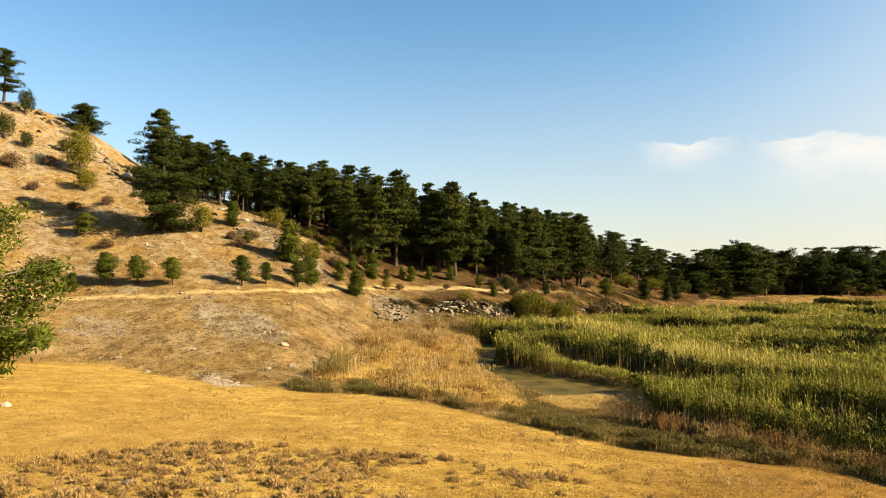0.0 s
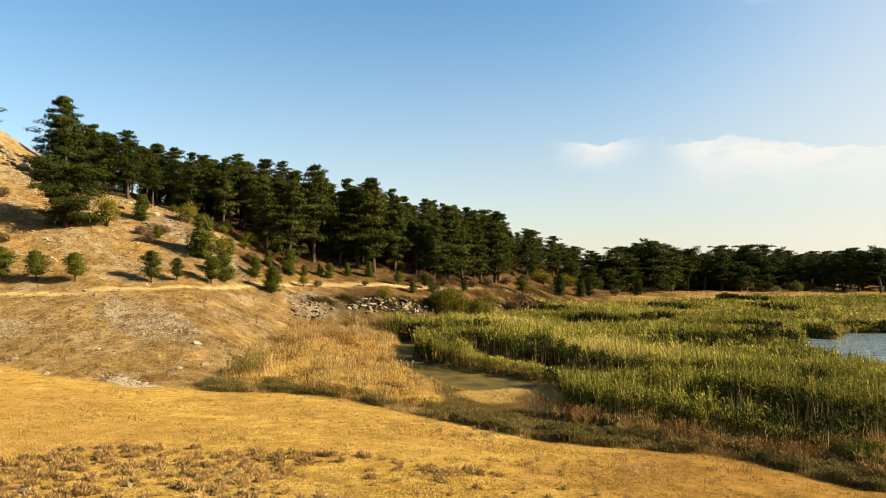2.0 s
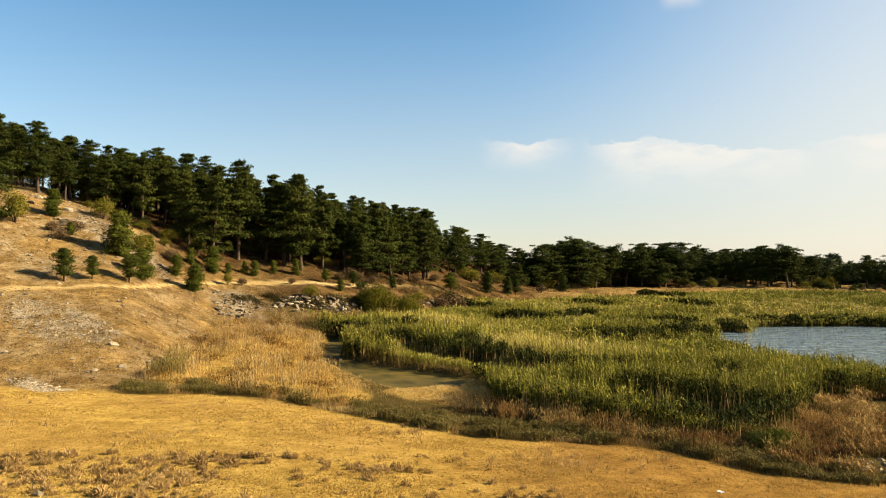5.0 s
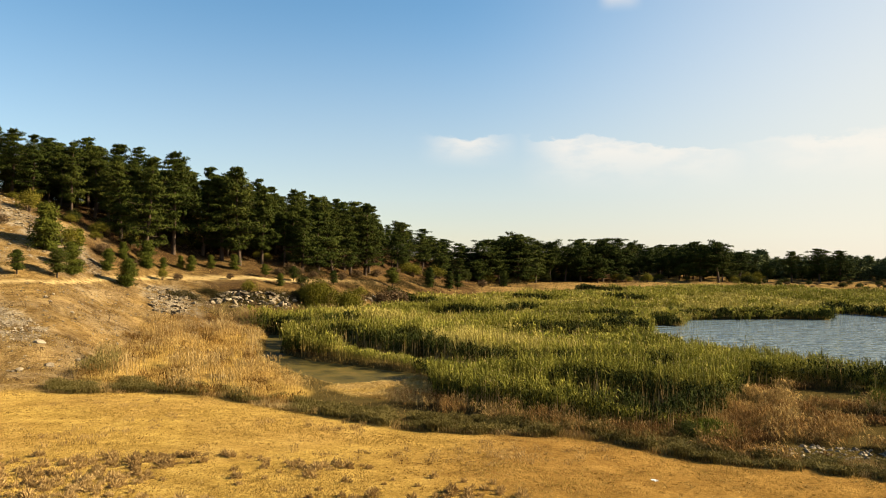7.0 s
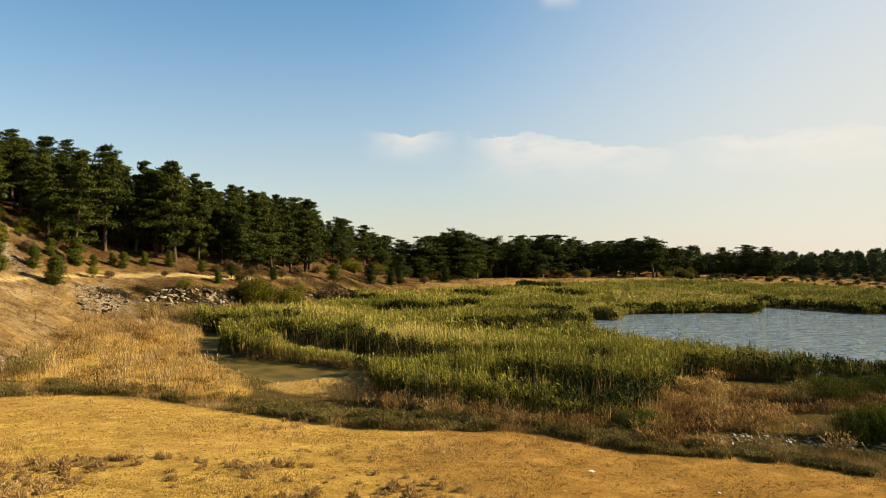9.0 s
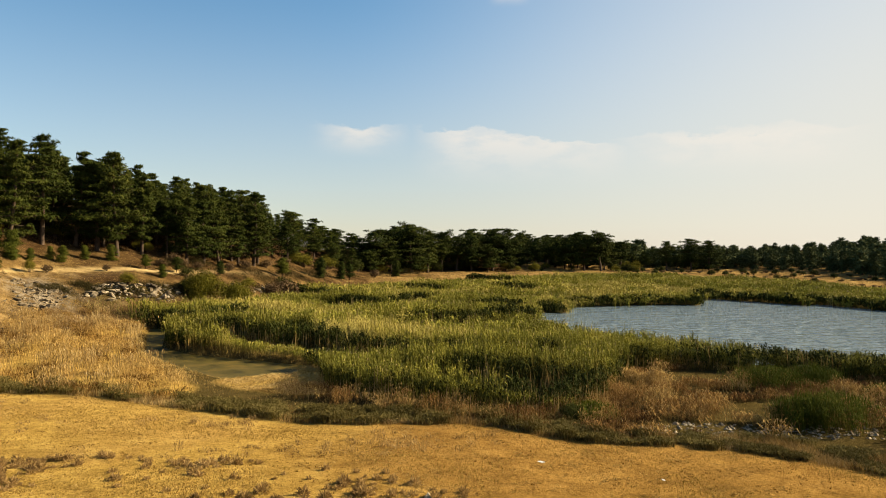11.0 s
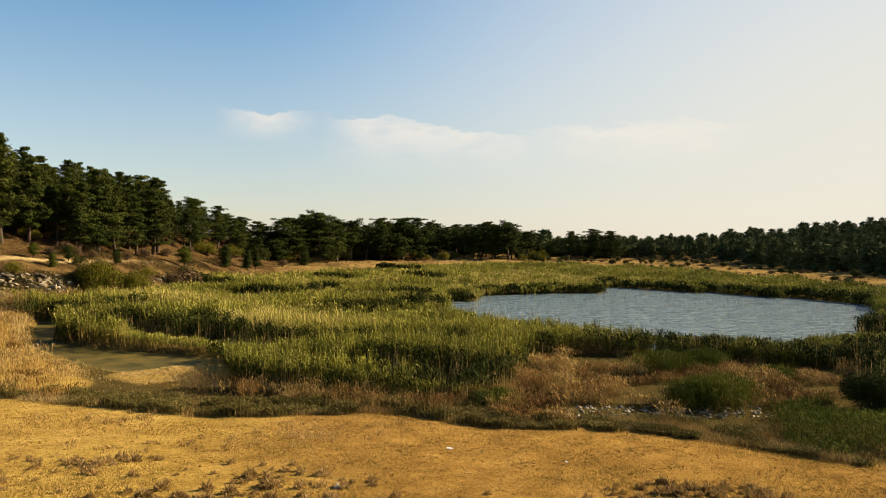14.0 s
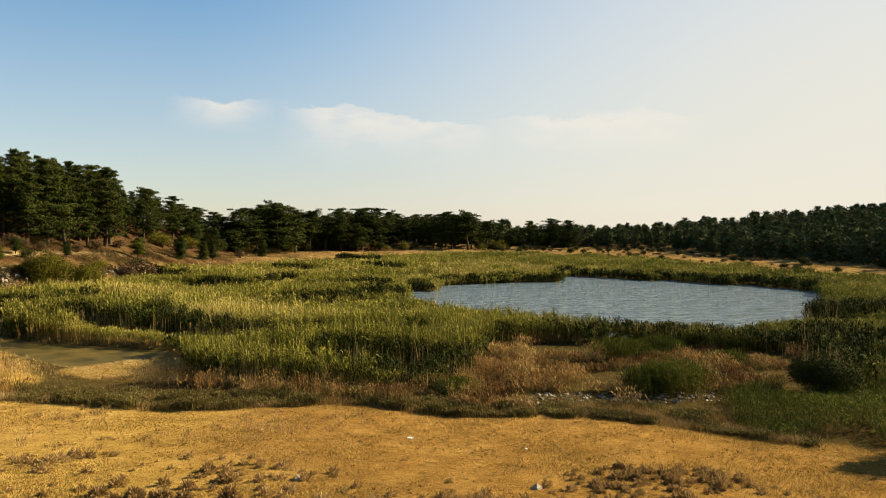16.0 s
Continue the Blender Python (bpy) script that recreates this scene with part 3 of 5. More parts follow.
def tufts(name, x, y, height, material, label, rng, leaves, leaf, width, spread, tone=None, dry=None, stalks=2, plumes=1.0, reach=(0.25, 0.9), low=0.15, droop=0.35, category="reeds"):
    """Reeds in tufts at x, y (arrays): arching leaves up the stalks, some stalks with a feathery plume. One joined sheet of plants."""
    n = len(x)
    wide = np.broadcast_to(width, (n,))
    size = np.broadcast_to(leaf, (n,))
    who = np.repeat(np.arange(n), leaves)
    m = len(who)
    u = low + (1 - low) * rng.uniform(0, 1, m) ** 0.6
    off = rng.normal(0, spread, (m, 2))
    sway = rng.normal(0, 0.10, (n, 2)) + (-0.05, 0.0)
    hh = height[who] * rng.uniform(0.86, 1.06, m)
    bx, by = x[who] + off[:, 0] + sway[who, 0] * hh * u, y[who] + off[:, 1] + sway[who, 1] * hh * u
    ground = np.maximum(place_on(x, y), -0.3)
    base = np.stack([bx, by, ground[who] + hh * u * 0.86], 1)
    a = rng.uniform(0, 2 * math.pi, m)
    out = np.stack([np.cos(a), np.sin(a), 0 * a], 1)
    ln = (size[who] * rng.uniform(0.6, 1.35, m))[:, None]
    q = rng.uniform(*reach, m)[:, None]
    up = np.array([0, 0, 1.0])
    mid = base + ln * (out * 0.45 * q + up * (0.55 - 0.25 * q))
    tip = base + ln * (out * q + up * (0.95 - q * (0.6 + droop)))
    side = np.stack([-np.sin(a), np.cos(a), rng.normal(0, 0.35, m)], 1) * (0.5 * wide[who] * rng.uniform(0.6, 1.4, m))[:, None]
    v = [np.stack([base, mid + side, tip, mid - side], 1).reshape(-1, 3)]
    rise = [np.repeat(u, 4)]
    owner, plume = [np.repeat(who, 4)], [np.zeros(4 * m)]
    if stalks:
        ws = np.repeat(np.arange(n), stalks)
        k = len(ws)
        foot = np.stack([x[ws] + rng.normal(0, spread, k), y[ws] + rng.normal(0, spread, k), ground[ws] - 0.03], 1)
        top = foot + np.stack([sway[ws, 0] * height[ws] + rng.normal(0, 0.06, k), sway[ws, 1] * height[ws] + rng.normal(0, 0.06, k), height[ws] * rng.uniform(0.85, 1.12, k)], 1)
        a = rng.uniform(0, 2 * math.pi, k)
        side = np.stack([np.cos(a), np.sin(a), 0 * a], 1) * (0.3 * wide[ws])[:, None]
        v.append(np.stack([foot - side, foot + side, top + side * 0.5, top - side * 0.5], 1).reshape(-1, 3))
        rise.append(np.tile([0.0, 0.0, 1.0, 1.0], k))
        owner.append(np.repeat(ws, 4))
        plume.append(np.zeros(4 * k))
        keep = rng.random(k) < plumes
        top, side, wp = top[keep], side[keep], ws[keep]
        k = len(wp)
        nod = np.stack([rng.normal(-0.12, 0.12, k), rng.normal(0, 0.12, k), rng.uniform(0.5, 0.9, k)], 1) * (0.5 * size[wp])[:, None]
        half = top + 0.5 * nod
        v.append(np.stack([top, half + side * 2.0, top + nod, half - side * 2.0], 1).reshape(-1, 3))
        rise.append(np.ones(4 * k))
        owner.append(np.repeat(wp, 4))
        plume.append(np.full(4 * k, 0.75))
    v, rise, owner, plume = (np.concatenate(z) for z in (v, rise, owner, plume))
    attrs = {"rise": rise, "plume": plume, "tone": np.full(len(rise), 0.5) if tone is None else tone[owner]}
    if dry is not None:
        attrs["dry"] = dry[owner] * np.clip(1.4 - 1.9 * rise, 0, 1) * (plume == 0)
    me = mesh_from(name, v, np.arange(len(v)).reshape(-1, 4), material, attrs=attrs)
    return tagged(new(name, me), label, category, kind="stuff")


def scatter(poly, step, rng, jitter=0.5):
    """Points about step apart within the polygon."""
    q = np.array(poly, float)
    gx, gy = np.meshgrid(np.arange(q[:, 0].min(), q[:, 0].max(), step), np.arange(q[:, 1].min(), q[:, 1].max(), step))
    x = gx.ravel() + rng.uniform(-jitter, jitter, gx.size) * step
    y = gy.ravel() + rng.uniform(-jitter, jitter, gx.size) * step
    k = inside(x, y, poly)
    return x[k], y[k]


def stone_mesh(seed, rough=0.35, fine=2, material=None):
    """An angular stone about 1 m across."""
    bm = bmesh.new()
    bmesh.ops.create_icosphere(bm, subdivisions=fine, radius=0.5)
    off = Vector((seed * 3.7, seed * 1.9, seed))
    for v in bm.verts:
        n = v.co.normalized()
        k = 1 + rough * noise.noise(n * 1.6 + off) + 0.5 * rough * noise.noise(n * 4 + off)
        v.co = n * 0.5 * k
        for ax in (Vector((0.8, 0.3, 0.5)), Vector((-0.5, 0.8, 0.3)), Vector((0.1, -0.7, 0.7))):
            ax = ax.normalized()
            d = v.co.dot(ax) - 0.36
            if d > 0:
                v.co -= ax * d * 0.9
        v.co.z *= 0.72
    me = bpy.data.meshes.new("stone")
    bm.to_mesh(me)
    bm.free()
    me.materials.append(material or LIMESTONE)
    return me
# ---- the ground, the lake and the pool ----
LAKE = [(53.6, 80.8), (56.3, 78.8), (62.2, 86.4), (69.6, 85.0), (77.3, 83.7), (82.0, 80.3), (94.4, 91.5), (95.4, 81.7), (96.4, 72.9), (100.1, 75.0), (97.7, 60.7), (101.1, 62.3), (98.3, 48.4), (82.5, 38.8), (69.5, 33.8), (61.0, 31.0), (54.5, 29.6), (50.0, 30.0), (48.0, 33.6), (43.2, 36.8), (42.0, 40.8), (40.4, 47.0), (38.9, 53.5), (41.5, 64.0), (48.0, 73.0)]
POOL = [(4.5, 84.0), (6.5, 80.7), (5.0, 66.0), (6.6, 61.2), (9.8, 57.1), (14.0, 51.2), (11.6, 47.8), (7.0, 47.8), (4.9, 53.7), (3.0, 63.0)]
FAN = [(-9.8, 52.0), (-9.1, 62.6), (-6.5, 78.8), (-1.6, 84.8), (4.4, 83.1), (2.6, 64.2), (3.8, 49.4), (5.2, 44.8), (3.0, 40.0), (-0.8, 43.8), (-5.5, 48.5)]
DEAD = [(21.2, 28.3), (25.6, 31.9), (32.4, 37.9), (36.2, 37.3), (40.0, 33.2), (42.6, 26.9), (46.3, 23.1), (42.3, 20.8), (35.7, 19.3), (32.6, 19.9), (30.2, 19.6), (23.5, 22.8), (19.2, 25.6)]
MUD = [(33.0, 36.6), (36.2, 36.6), (40.0, 33.8), (38.0, 31.4), (33.7, 32.6), (30.5, 34.5)]
MUDTWO = [(42.5, 27.2), (49.3, 25.1), (45.0, 22.5), (41.2, 25.2)]
STONY = [(21.8, 26.2), (24.6, 26.0), (32.4, 20.8), (30.9, 19.3), (26.0, 22.0), (22.3, 24.6)]
SEDGES = [(30.5, 19.1), (33.5, 19.8), (36.4, 18.5), (39.7, 16.1), (45, 12), (34, 8.0), (28.6, 11.5), (26.2, 13.7), (26.9, 16.4)]
SCREES = [[(-33.3, 61.4), (-33.5, 65.5), (-28.6, 65.0), (-27.3, 60.5)], [(-23.4, 65.1), (-23.9, 69.4), (-19.3, 68.6), (-13.1, 62.4), (-13.1, 58.2), (-18.1, 59.4)],
          [(-18.4, 52.4), (-16.7, 52.2), (-12.9, 48.7), (-14.9, 47.7)], [(-10.1, 88.1), (-6.3, 94.8), (-1.0, 87.8), (-2.9, 82.7), (-6.6, 80.3)], [(-9.2, 59.7), (-8.8, 64.0), (-6.9, 60.4), (-8.0, 55.1)]]
FLANK = [(-27.5, 100.5), (-22.3, 98.9), (-17.1, 95.7), (-12.8, 91.7), (-13.6, 87.0), (-18.8, 87.4), (-23.0, 92.0), (-27.0, 95.0)]
STRAWMAT = [(6.2, 46.3), (7.9, 47.9), (9.8, 49.9), (12.6, 50.7), (14.0, 49.6), (12.6, 43.4), (11.6, 39.6), (9.4, 40.6), (7.2, 43.4)]
HEAP = [(-6.5, 88.0), (-2.7, 87.4), (-1.0, 94.1), (4.3, 96.1), (9.6, 100.1), (8.0, 94.5), (1.1, 89.0)]


def blurred(mask, k=2):
    out = mask.astype(float)
    for _ in range(k):
        p = np.pad(out, 1, mode="edge")
        out = (p[:-2, 1:-1] + p[2:, 1:-1] + p[1:-1, :-2] + p[1:-1, 2:] + p[1:-1, 1:-1]) / 5
    return out


def build_ground():
    global GZ
    edge, foot, bank_r, track_r, shoulder, crest = (LINES[0, i][:, None] for i in (1, 2, 3, 4, 5, 6))
    az = AZ[:, None]
    GZ = GZ + np.where(az < 15, 0.15, 0.0) * np.clip((RR - bank_r) / (track_r - bank_r), 0, 1) * np.clip((track_r + 6 - RR) / 6, 0, 1)
    wet = blurred(inside(GX, GY, LAKE), 1)
    pool = blurred(inside(GX, GY, POOL), 1)
    basin = (RR > edge + 0.5) & (RR < foot) & (az > -2) & (az < 90)
    GZ = GZ * (1 - wet) + wet * -0.7
    GZ = GZ * (1 - pool) + pool * -0.10
    mud = blurred(basin, 2) * np.clip((az + 4) / 6, 0, 1)
    fan = blurred(inside(GX, GY, FAN), 2)
    mud = np.maximum(np.clip(mud - fan, 0, 1), blurred(inside(GX, GY, SEDGES), 3))
    mud = mud * (1 - blurred(inside(GX, GY, STRAWMAT), 1))
    # no mud here: dark ground painted for the shade between the heap's stones
    mud = np.maximum(mud, 0.95 * blurred(inside(GX, GY, HEAP), 1))
    rubble = np.zeros_like(GZ)
    for q in SCREES + [FLANK]:
        rubble = np.maximum(rubble, blurred(inside(GX, GY, q), 3))
    steep = blurred((RR > edge + 1.5 * wob(GX, GY, 5)) & (RR > foot - 3) & (RR < 700), 2)
    hill = steep * (RR > track_r) * (az < -8) * np.clip(0.35 + 0.7 * wob(GX, GY, 5.0, 5) + 0.3 * wob(GX, GY, 1.7, 2) + 0.5 * np.clip((RR - 108) / 20, 0, 1), 0, 1)
    embank = steep * (RR < bank_r) * (az < 2) * np.clip(0.45 + 0.5 * wob(GX, GY, 4.0, 3), 0, 1)
    # litter under and before the woods, with canopy shade put into its dark colour
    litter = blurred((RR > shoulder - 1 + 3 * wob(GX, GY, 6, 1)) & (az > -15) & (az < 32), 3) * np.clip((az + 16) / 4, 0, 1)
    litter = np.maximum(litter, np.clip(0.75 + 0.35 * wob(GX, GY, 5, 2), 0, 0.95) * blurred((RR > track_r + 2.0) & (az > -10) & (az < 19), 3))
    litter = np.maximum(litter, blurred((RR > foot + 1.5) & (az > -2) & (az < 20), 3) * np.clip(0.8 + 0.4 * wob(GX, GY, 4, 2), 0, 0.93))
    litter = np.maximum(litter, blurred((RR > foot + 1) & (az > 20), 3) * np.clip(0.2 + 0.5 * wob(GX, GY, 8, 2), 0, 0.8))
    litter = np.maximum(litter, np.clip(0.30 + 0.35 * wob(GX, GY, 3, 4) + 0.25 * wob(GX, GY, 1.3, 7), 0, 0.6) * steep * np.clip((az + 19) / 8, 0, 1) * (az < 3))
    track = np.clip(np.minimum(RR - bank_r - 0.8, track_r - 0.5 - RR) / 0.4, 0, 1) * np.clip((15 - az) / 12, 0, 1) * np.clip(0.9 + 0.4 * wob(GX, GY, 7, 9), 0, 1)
    # past 420 m the ground fades to the same dark colour
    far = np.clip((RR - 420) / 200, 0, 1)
    n, k = GZ.shape
    i, j = np.meshgrid(np.arange(n - 1), np.arange(k - 1), indexing="ij")
    a = i * k + j
    faces = np.stack([a, a + 1, a + k + 1, a + k], -1).reshape(-1, 4)
    faces = faces[:, ::-1]
    verts = np.stack([GX, GY, GZ], -1).reshape(-1, 3)
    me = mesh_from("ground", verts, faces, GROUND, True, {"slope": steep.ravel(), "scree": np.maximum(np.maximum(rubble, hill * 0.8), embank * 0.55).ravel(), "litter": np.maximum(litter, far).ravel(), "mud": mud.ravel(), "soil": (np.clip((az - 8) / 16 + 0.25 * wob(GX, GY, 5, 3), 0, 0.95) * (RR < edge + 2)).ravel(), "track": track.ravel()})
    return tagged(new("ground", me), "dry yellow grassland falling to a marsh, with stony hillside", "ground", kind="structure")


build_ground()


def sheet(name, poly, z, material, label):
    bm = bmesh.new()
    bm.faces.new([bm.verts.new((x, y, z)) for x, y in poly])
    bmesh.ops.recalc_face_normals(bm, faces=bm.faces)
    if bm.faces[0].normal.z < 0:
        bmesh.ops.reverse_faces(bm, faces=bm.faces)
    me = bpy.data.meshes.new(name)
    bm.to_mesh(me)
    bm.free()
    me.materials.append(material)
    return tagged(new(name, me), label, "water", kind="structure")


def grown(poly, k):
    c = np.mean(poly, axis=0)
    return [tuple(c + (np.array(p) - c) * k) for p in poly]


bpy.data.objects["ground"].data.update()
sheet("lake_water", grown(LAKE, 1.06), 0.0, WATER, "grey-blue wind-rippled water of a small lake")
sheet("pool_water", grown(POOL, 1.12), 0.0, POND, "stagnant olive-green water of a shallow pool")
# ---- pines ----
PINES = [pine(11 + i, 12.0, b, w, f, PINE, 0.9, "dark green pine with a bare trunk in the hillside wood", 0.36, 1.15) for i, (b, w, f) in enumerate(
    [(0.20, 0.32, 0.35), (0.26, 0.30, 0.55), (0.16, 0.33, 0.2), (0.30, 0.31, 0.7), (0.22, 0.29, 0.4), (0.38, 0.28, 0.85)])]
FLATS = [pine(31 + i, 10.0, b, w, f, PINE, 0.7, "dark flat-topped pine at the far side of the marsh", 0.42, 1.35) for i, (b, w, f) in enumerate(
    [(0.20, 0.40, 0.8), (0.30, 0.36, 0.75), (0.12, 0.42, 0.6), (0.42, 0.42, 1.0)])]
SHORT = [pine(51 + i, 3.0, b, w, f, YOUNG, 0.75, "young bright green pine on the dry slope", 0.20, 1.0) for i, (b, w, f) in enumerate([(0.10, 0.42, 0.45), (0.34, 0.46, 0.8), (0.06, 0.36, 0.25)])]
DARKSHORT = [pine(61 + i, 4.0, (0.12, 0.24)[i], (0.46, 0.42)[i], (0.45, 0.7)[i], PINE, 0.7, "small dark pine on the bank of the marsh", 0.22, 1.05) for i in range(2)]
BIG = pine(44, 15.0, 0.05, 0.40, 0.28, PINE, 1.5, "big dark spreading pine on the slope", 0.34, 0.62)
CREST = pine(46, 6.0, 0.10, 0.85, 0.55, PINE, 1.3, "low wind-swept pine on the crest of the hill", 0.36, 1.2)
FAR = [pine(81 + i, 8.0, b, w, f, HAZYPINE, 0.17, "dark pine of the wood on the low far hill", 1.05, 2.0) for i, (b, w, f) in enumerate([(0.10, 0.40, 0.8), (0.18, 0.36, 0.7), (0.12, 0.44, 0.9)])]
STOCK = FAR + [BIG, CREST] + PINES + FLATS + SHORT + DARKSHORT
TREE_RNG = np.random.default_rng(5)
TAKEN = []


def plant(kind, x, y, h, base_h, group, label="", sink=0.1, wide=1.0):
    """One copy of a plant at x, y, scaled to the height h."""
    s = h / base_h
    t = copy_thing(kind, pose(0, 0, 0))
    t.matrix_basis = Matrix.LocRotScale((x, y, float(place_on(x, y)) - sink * s), Euler((0, 0, TREE_RNG.uniform(0, 6.28))), (s * wide, s * wide, s))
    TAKEN.append((x, y))
    return tagged(t, label, group=group)


# single pines that stand out
plant(BIG, -35.2, 88.4, 15.4, 15, "hillside pines", "big dark spreading pine with branches to the ground on the slope")
plant(PINES[1], -75.4, 120.8, 9.5, 12, "hillside pines", "pine on the crest of the stony hill", wide=1.3)
plant(CREST, -63.6, 125.4, 4.9, 6, "hillside pines", wide=1.35)
for x, y, h, k in ((-13.8, 105.5, 11.0, 0), (-3.5, 113.0, 13.5, 2), (5.2, 114.5, 12.0, 4), (1.9, 111.0, 14.8, 0), (-10.6, 103.2, 13.9, 2), (-7.3, 109.6, 14.8, 1), (8.9, 116.8, 8.6, 5), (-20.5, 109.2, 10.5, 4), (14.5, 122.5, 12.5, 3), (20.5, 128.5, 12.3, 1)):
    plant(PINES[k], x, y, h, 12, "hillside pines")


def wood(a0, a1, near, depth, step, kinds, base_h, h_front, h_back, group, keep=1.0):
    """Trees over a sector of bearings a0 to a1, from the given ranges (ends of a line) inwards."""
    for az in np.arange(a0, a1, 0.45):
        for k in range(int(depth / step)):
            if TREE_RNG.random() > keep:
                continue
            u, w = (az - a0) / (a1 - a0), k / max(1, int(depth / step) - 1)
            r = near[0] + (near[1] - near[0]) * u + k * step + TREE_RNG.uniform(-0.4, 0.4) * step
            b = radians(az + TREE_RNG.uniform(-0.4, 0.4))
            x, y = r * math.sin(b), r * math.cos(b)
            if any((x - p) ** 2 + (y - q) ** 2 < (step * 0.8) ** 2 for p, q in TAKEN):
                continue
            plant(kinds[TREE_RNG.integers(len(kinds))], x, y, (h_front + (h_back - h_front) * w) * (TREE_RNG.uniform(0.74, 1.16) if base_h > 11 else TREE_RNG.uniform(0.6, 1.25)), base_h, group, wide=TREE_RNG.uniform(1.0, 1.3) if base_h > 11 else TREE_RNG.uniform(1.1, 1.65))


wood(-21.4, -15, (115, 110), 26, 3.7, PINES, 12, 8.6, 7.8, "hillside pines")
wood(-15, -9, (113, 117), 26, 3.7, PINES, 12, 10.0, 8.8, "hillside pines")
wood(-9, -1, (113, 112), 31, 3.5, PINES, 12, 10.8, 8.2, "hillside pines")
wood(-1, 6, (112, 116), 33, 3.5, PINES, 12, 11.0, 7.4, "hillside pines")
wood(6, 11.2, (116, 132), 30, 3.6, PINES, 12, 11.4, 9.4, "hillside pines")
wood(11.2, 13.8, (138, 150), 24, 3.8, PINES, 12, 7.6, 6.4, "hillside pines")
wood(13.5, 20, (158, 184), 30, 4.8, FLATS, 10, 8.4, 6.6, "far shore pines", 0.7)
wood(20, 30.5, (188, 220), 40, 5.0, FLATS, 10, 11.2, 8.6, "far shore pines", 0.9)
wood(30.5, 39, (240, 240), 40, 6.0, FLATS, 10, 11.0, 9.0, "far shore pines", 1.0)
wood(39, 46, (250, 262), 40, 7.0, FLATS, 10, 9.0, 6.5, "far shore pines", 0.5)
# young pines along the track and on the slope
for x, y, h, k in ((-35.9, 75.6, 3.4, 1), (-32.5, 75.7, 3.0, 1), (-28.6, 75.2, 2.8, 1), (-43.1, 85.3, 2.9, 1), (-15.7, 84.1, 3.5, 0), (-19.2, 88.2, 5.4, 2), (-13.3, 91.1, 2.6, 0),
                   (-10.6, 86.7, 3.2, 0), (-10.0, 100.9, 3.7, 2), (-12.7, 99.3, 2.2, 2), (-6.1, 104.5, 1.8, 2), (-4.7, 104.3, 2.2, 0), (-2.2, 107.6, 2.0, 2), (1.2, 108.6, 2.3, 0), (5.4, 105.4, 1.9, 1),
                   (7.2, 101.3, 1.8, 0), (13.8, 122.6, 2.2, 2), (-25.0, 90.9, 1.6, 2), (28.8, 126.0, 3.4, 1), (-28.6, 96.3, 3.5, 2), (-38.5, 74.0, 2.0, 2), (-16.9, 94.5, 2.2, 2), (-8.2, 102.8, 1.6, 0)):
    plant(SHORT[k], x, y, h, 3.0, "young pines")
for x, y, h, k in ((-21.8, 77.2, 3.3, 1), (-19.6, 78.7, 2.4, 1), (-16.5, 80.6, 3.0, 1), (16.1, 111.7, 2.3, 1), (39.2, 137.5, 4.2, 0), (46.0, 145.6, 3.9, 0), (48.2, 147.4, 3.4, 1), (9.5, 107.2, 2.2, 1), (65.5, 163.0, 4.0, 0)):
    plant(DARKSHORT[k], x, y, h, 4.0, "small dark pines")

# ---- shrubs ----
b_olive = bush("shrub", 71, 3.0, 3.0, OLIVE, 2200, 0.20, "yellow-green deciduous shrub on the dry hillside", 8)
b_jun = bush("juniper", 72, 3.0, 2.4, JUNIPER, 2200, 0.19, "dark dense juniper on the stony slope", 7)
b_dry = bush("dry_shrub", 73, 1.5, 2.0, BROWNTWIG, 1300, 0.15, "leafless brown shrub on the dry slope", 7)
b_willow = bush("willow_bush", 74, 3.8, 5.0, WILLOW, 12000, 0.17, "large round yellow-green willow bush at the marsh edge", 11)
b_green = bush("shrub", 75, 2.0, 2.4, JUNIPER, 9000, 0.09, "dark green leafy shrub in the marsh", 7)
b_tall = bush("shrub", 76, 8.0, 5.2, OLIVE, 6500, 0.27, "tall yellow-green deciduous shrub on the stony hillside", 13)
# a mound of reeds built as a dark bush, for the bed's shaded end
b_mound = bush("shrub", 77, 1.8, 3.4, SEDGE, 9000, 0.11, "low rounded olive-green mound of reeds at the edge of the pool", 9)
SHRUBS = [b_mound, b_tall, b_olive, b_jun, b_dry, b_willow, b_green]
plant(b_tall, -53.8, 104.7, 8.0, 8.0, "yellowing shrubs")
for x, y, h, w in ((-19.6, 89.2, 3.9, 0.8), (-17.5, 92.5, 3.0, 1.0), (-10.7, 87.3, 2.8, 0.9), (-23.5, 99.5, 3.2, 1.0), (2.8, 95.2, 2.0, 1.1), (-7.7, 96.1, 1.8, 0.8), (-50.0, 99.0, 4.0, 0.9), (-31.0, 91.0, 4.5, 0.8)):
    plant(b_olive, x, y, h, 3.0, "yellowing shrubs", wide=w)
for x, y, h, w in ((-70.8, 119.7, 5.0, 0.8), (-63.3, 107.3, 2.9, 0.9), (-66.8, 107.7, 4.7, 0.9), (-59.5, 111.0, 2.5, 1.0), (-41.5, 75.4, 2.2, 1.1)):
    plant(b_jun, x, y, h, 3.0, "junipers", wide=w)
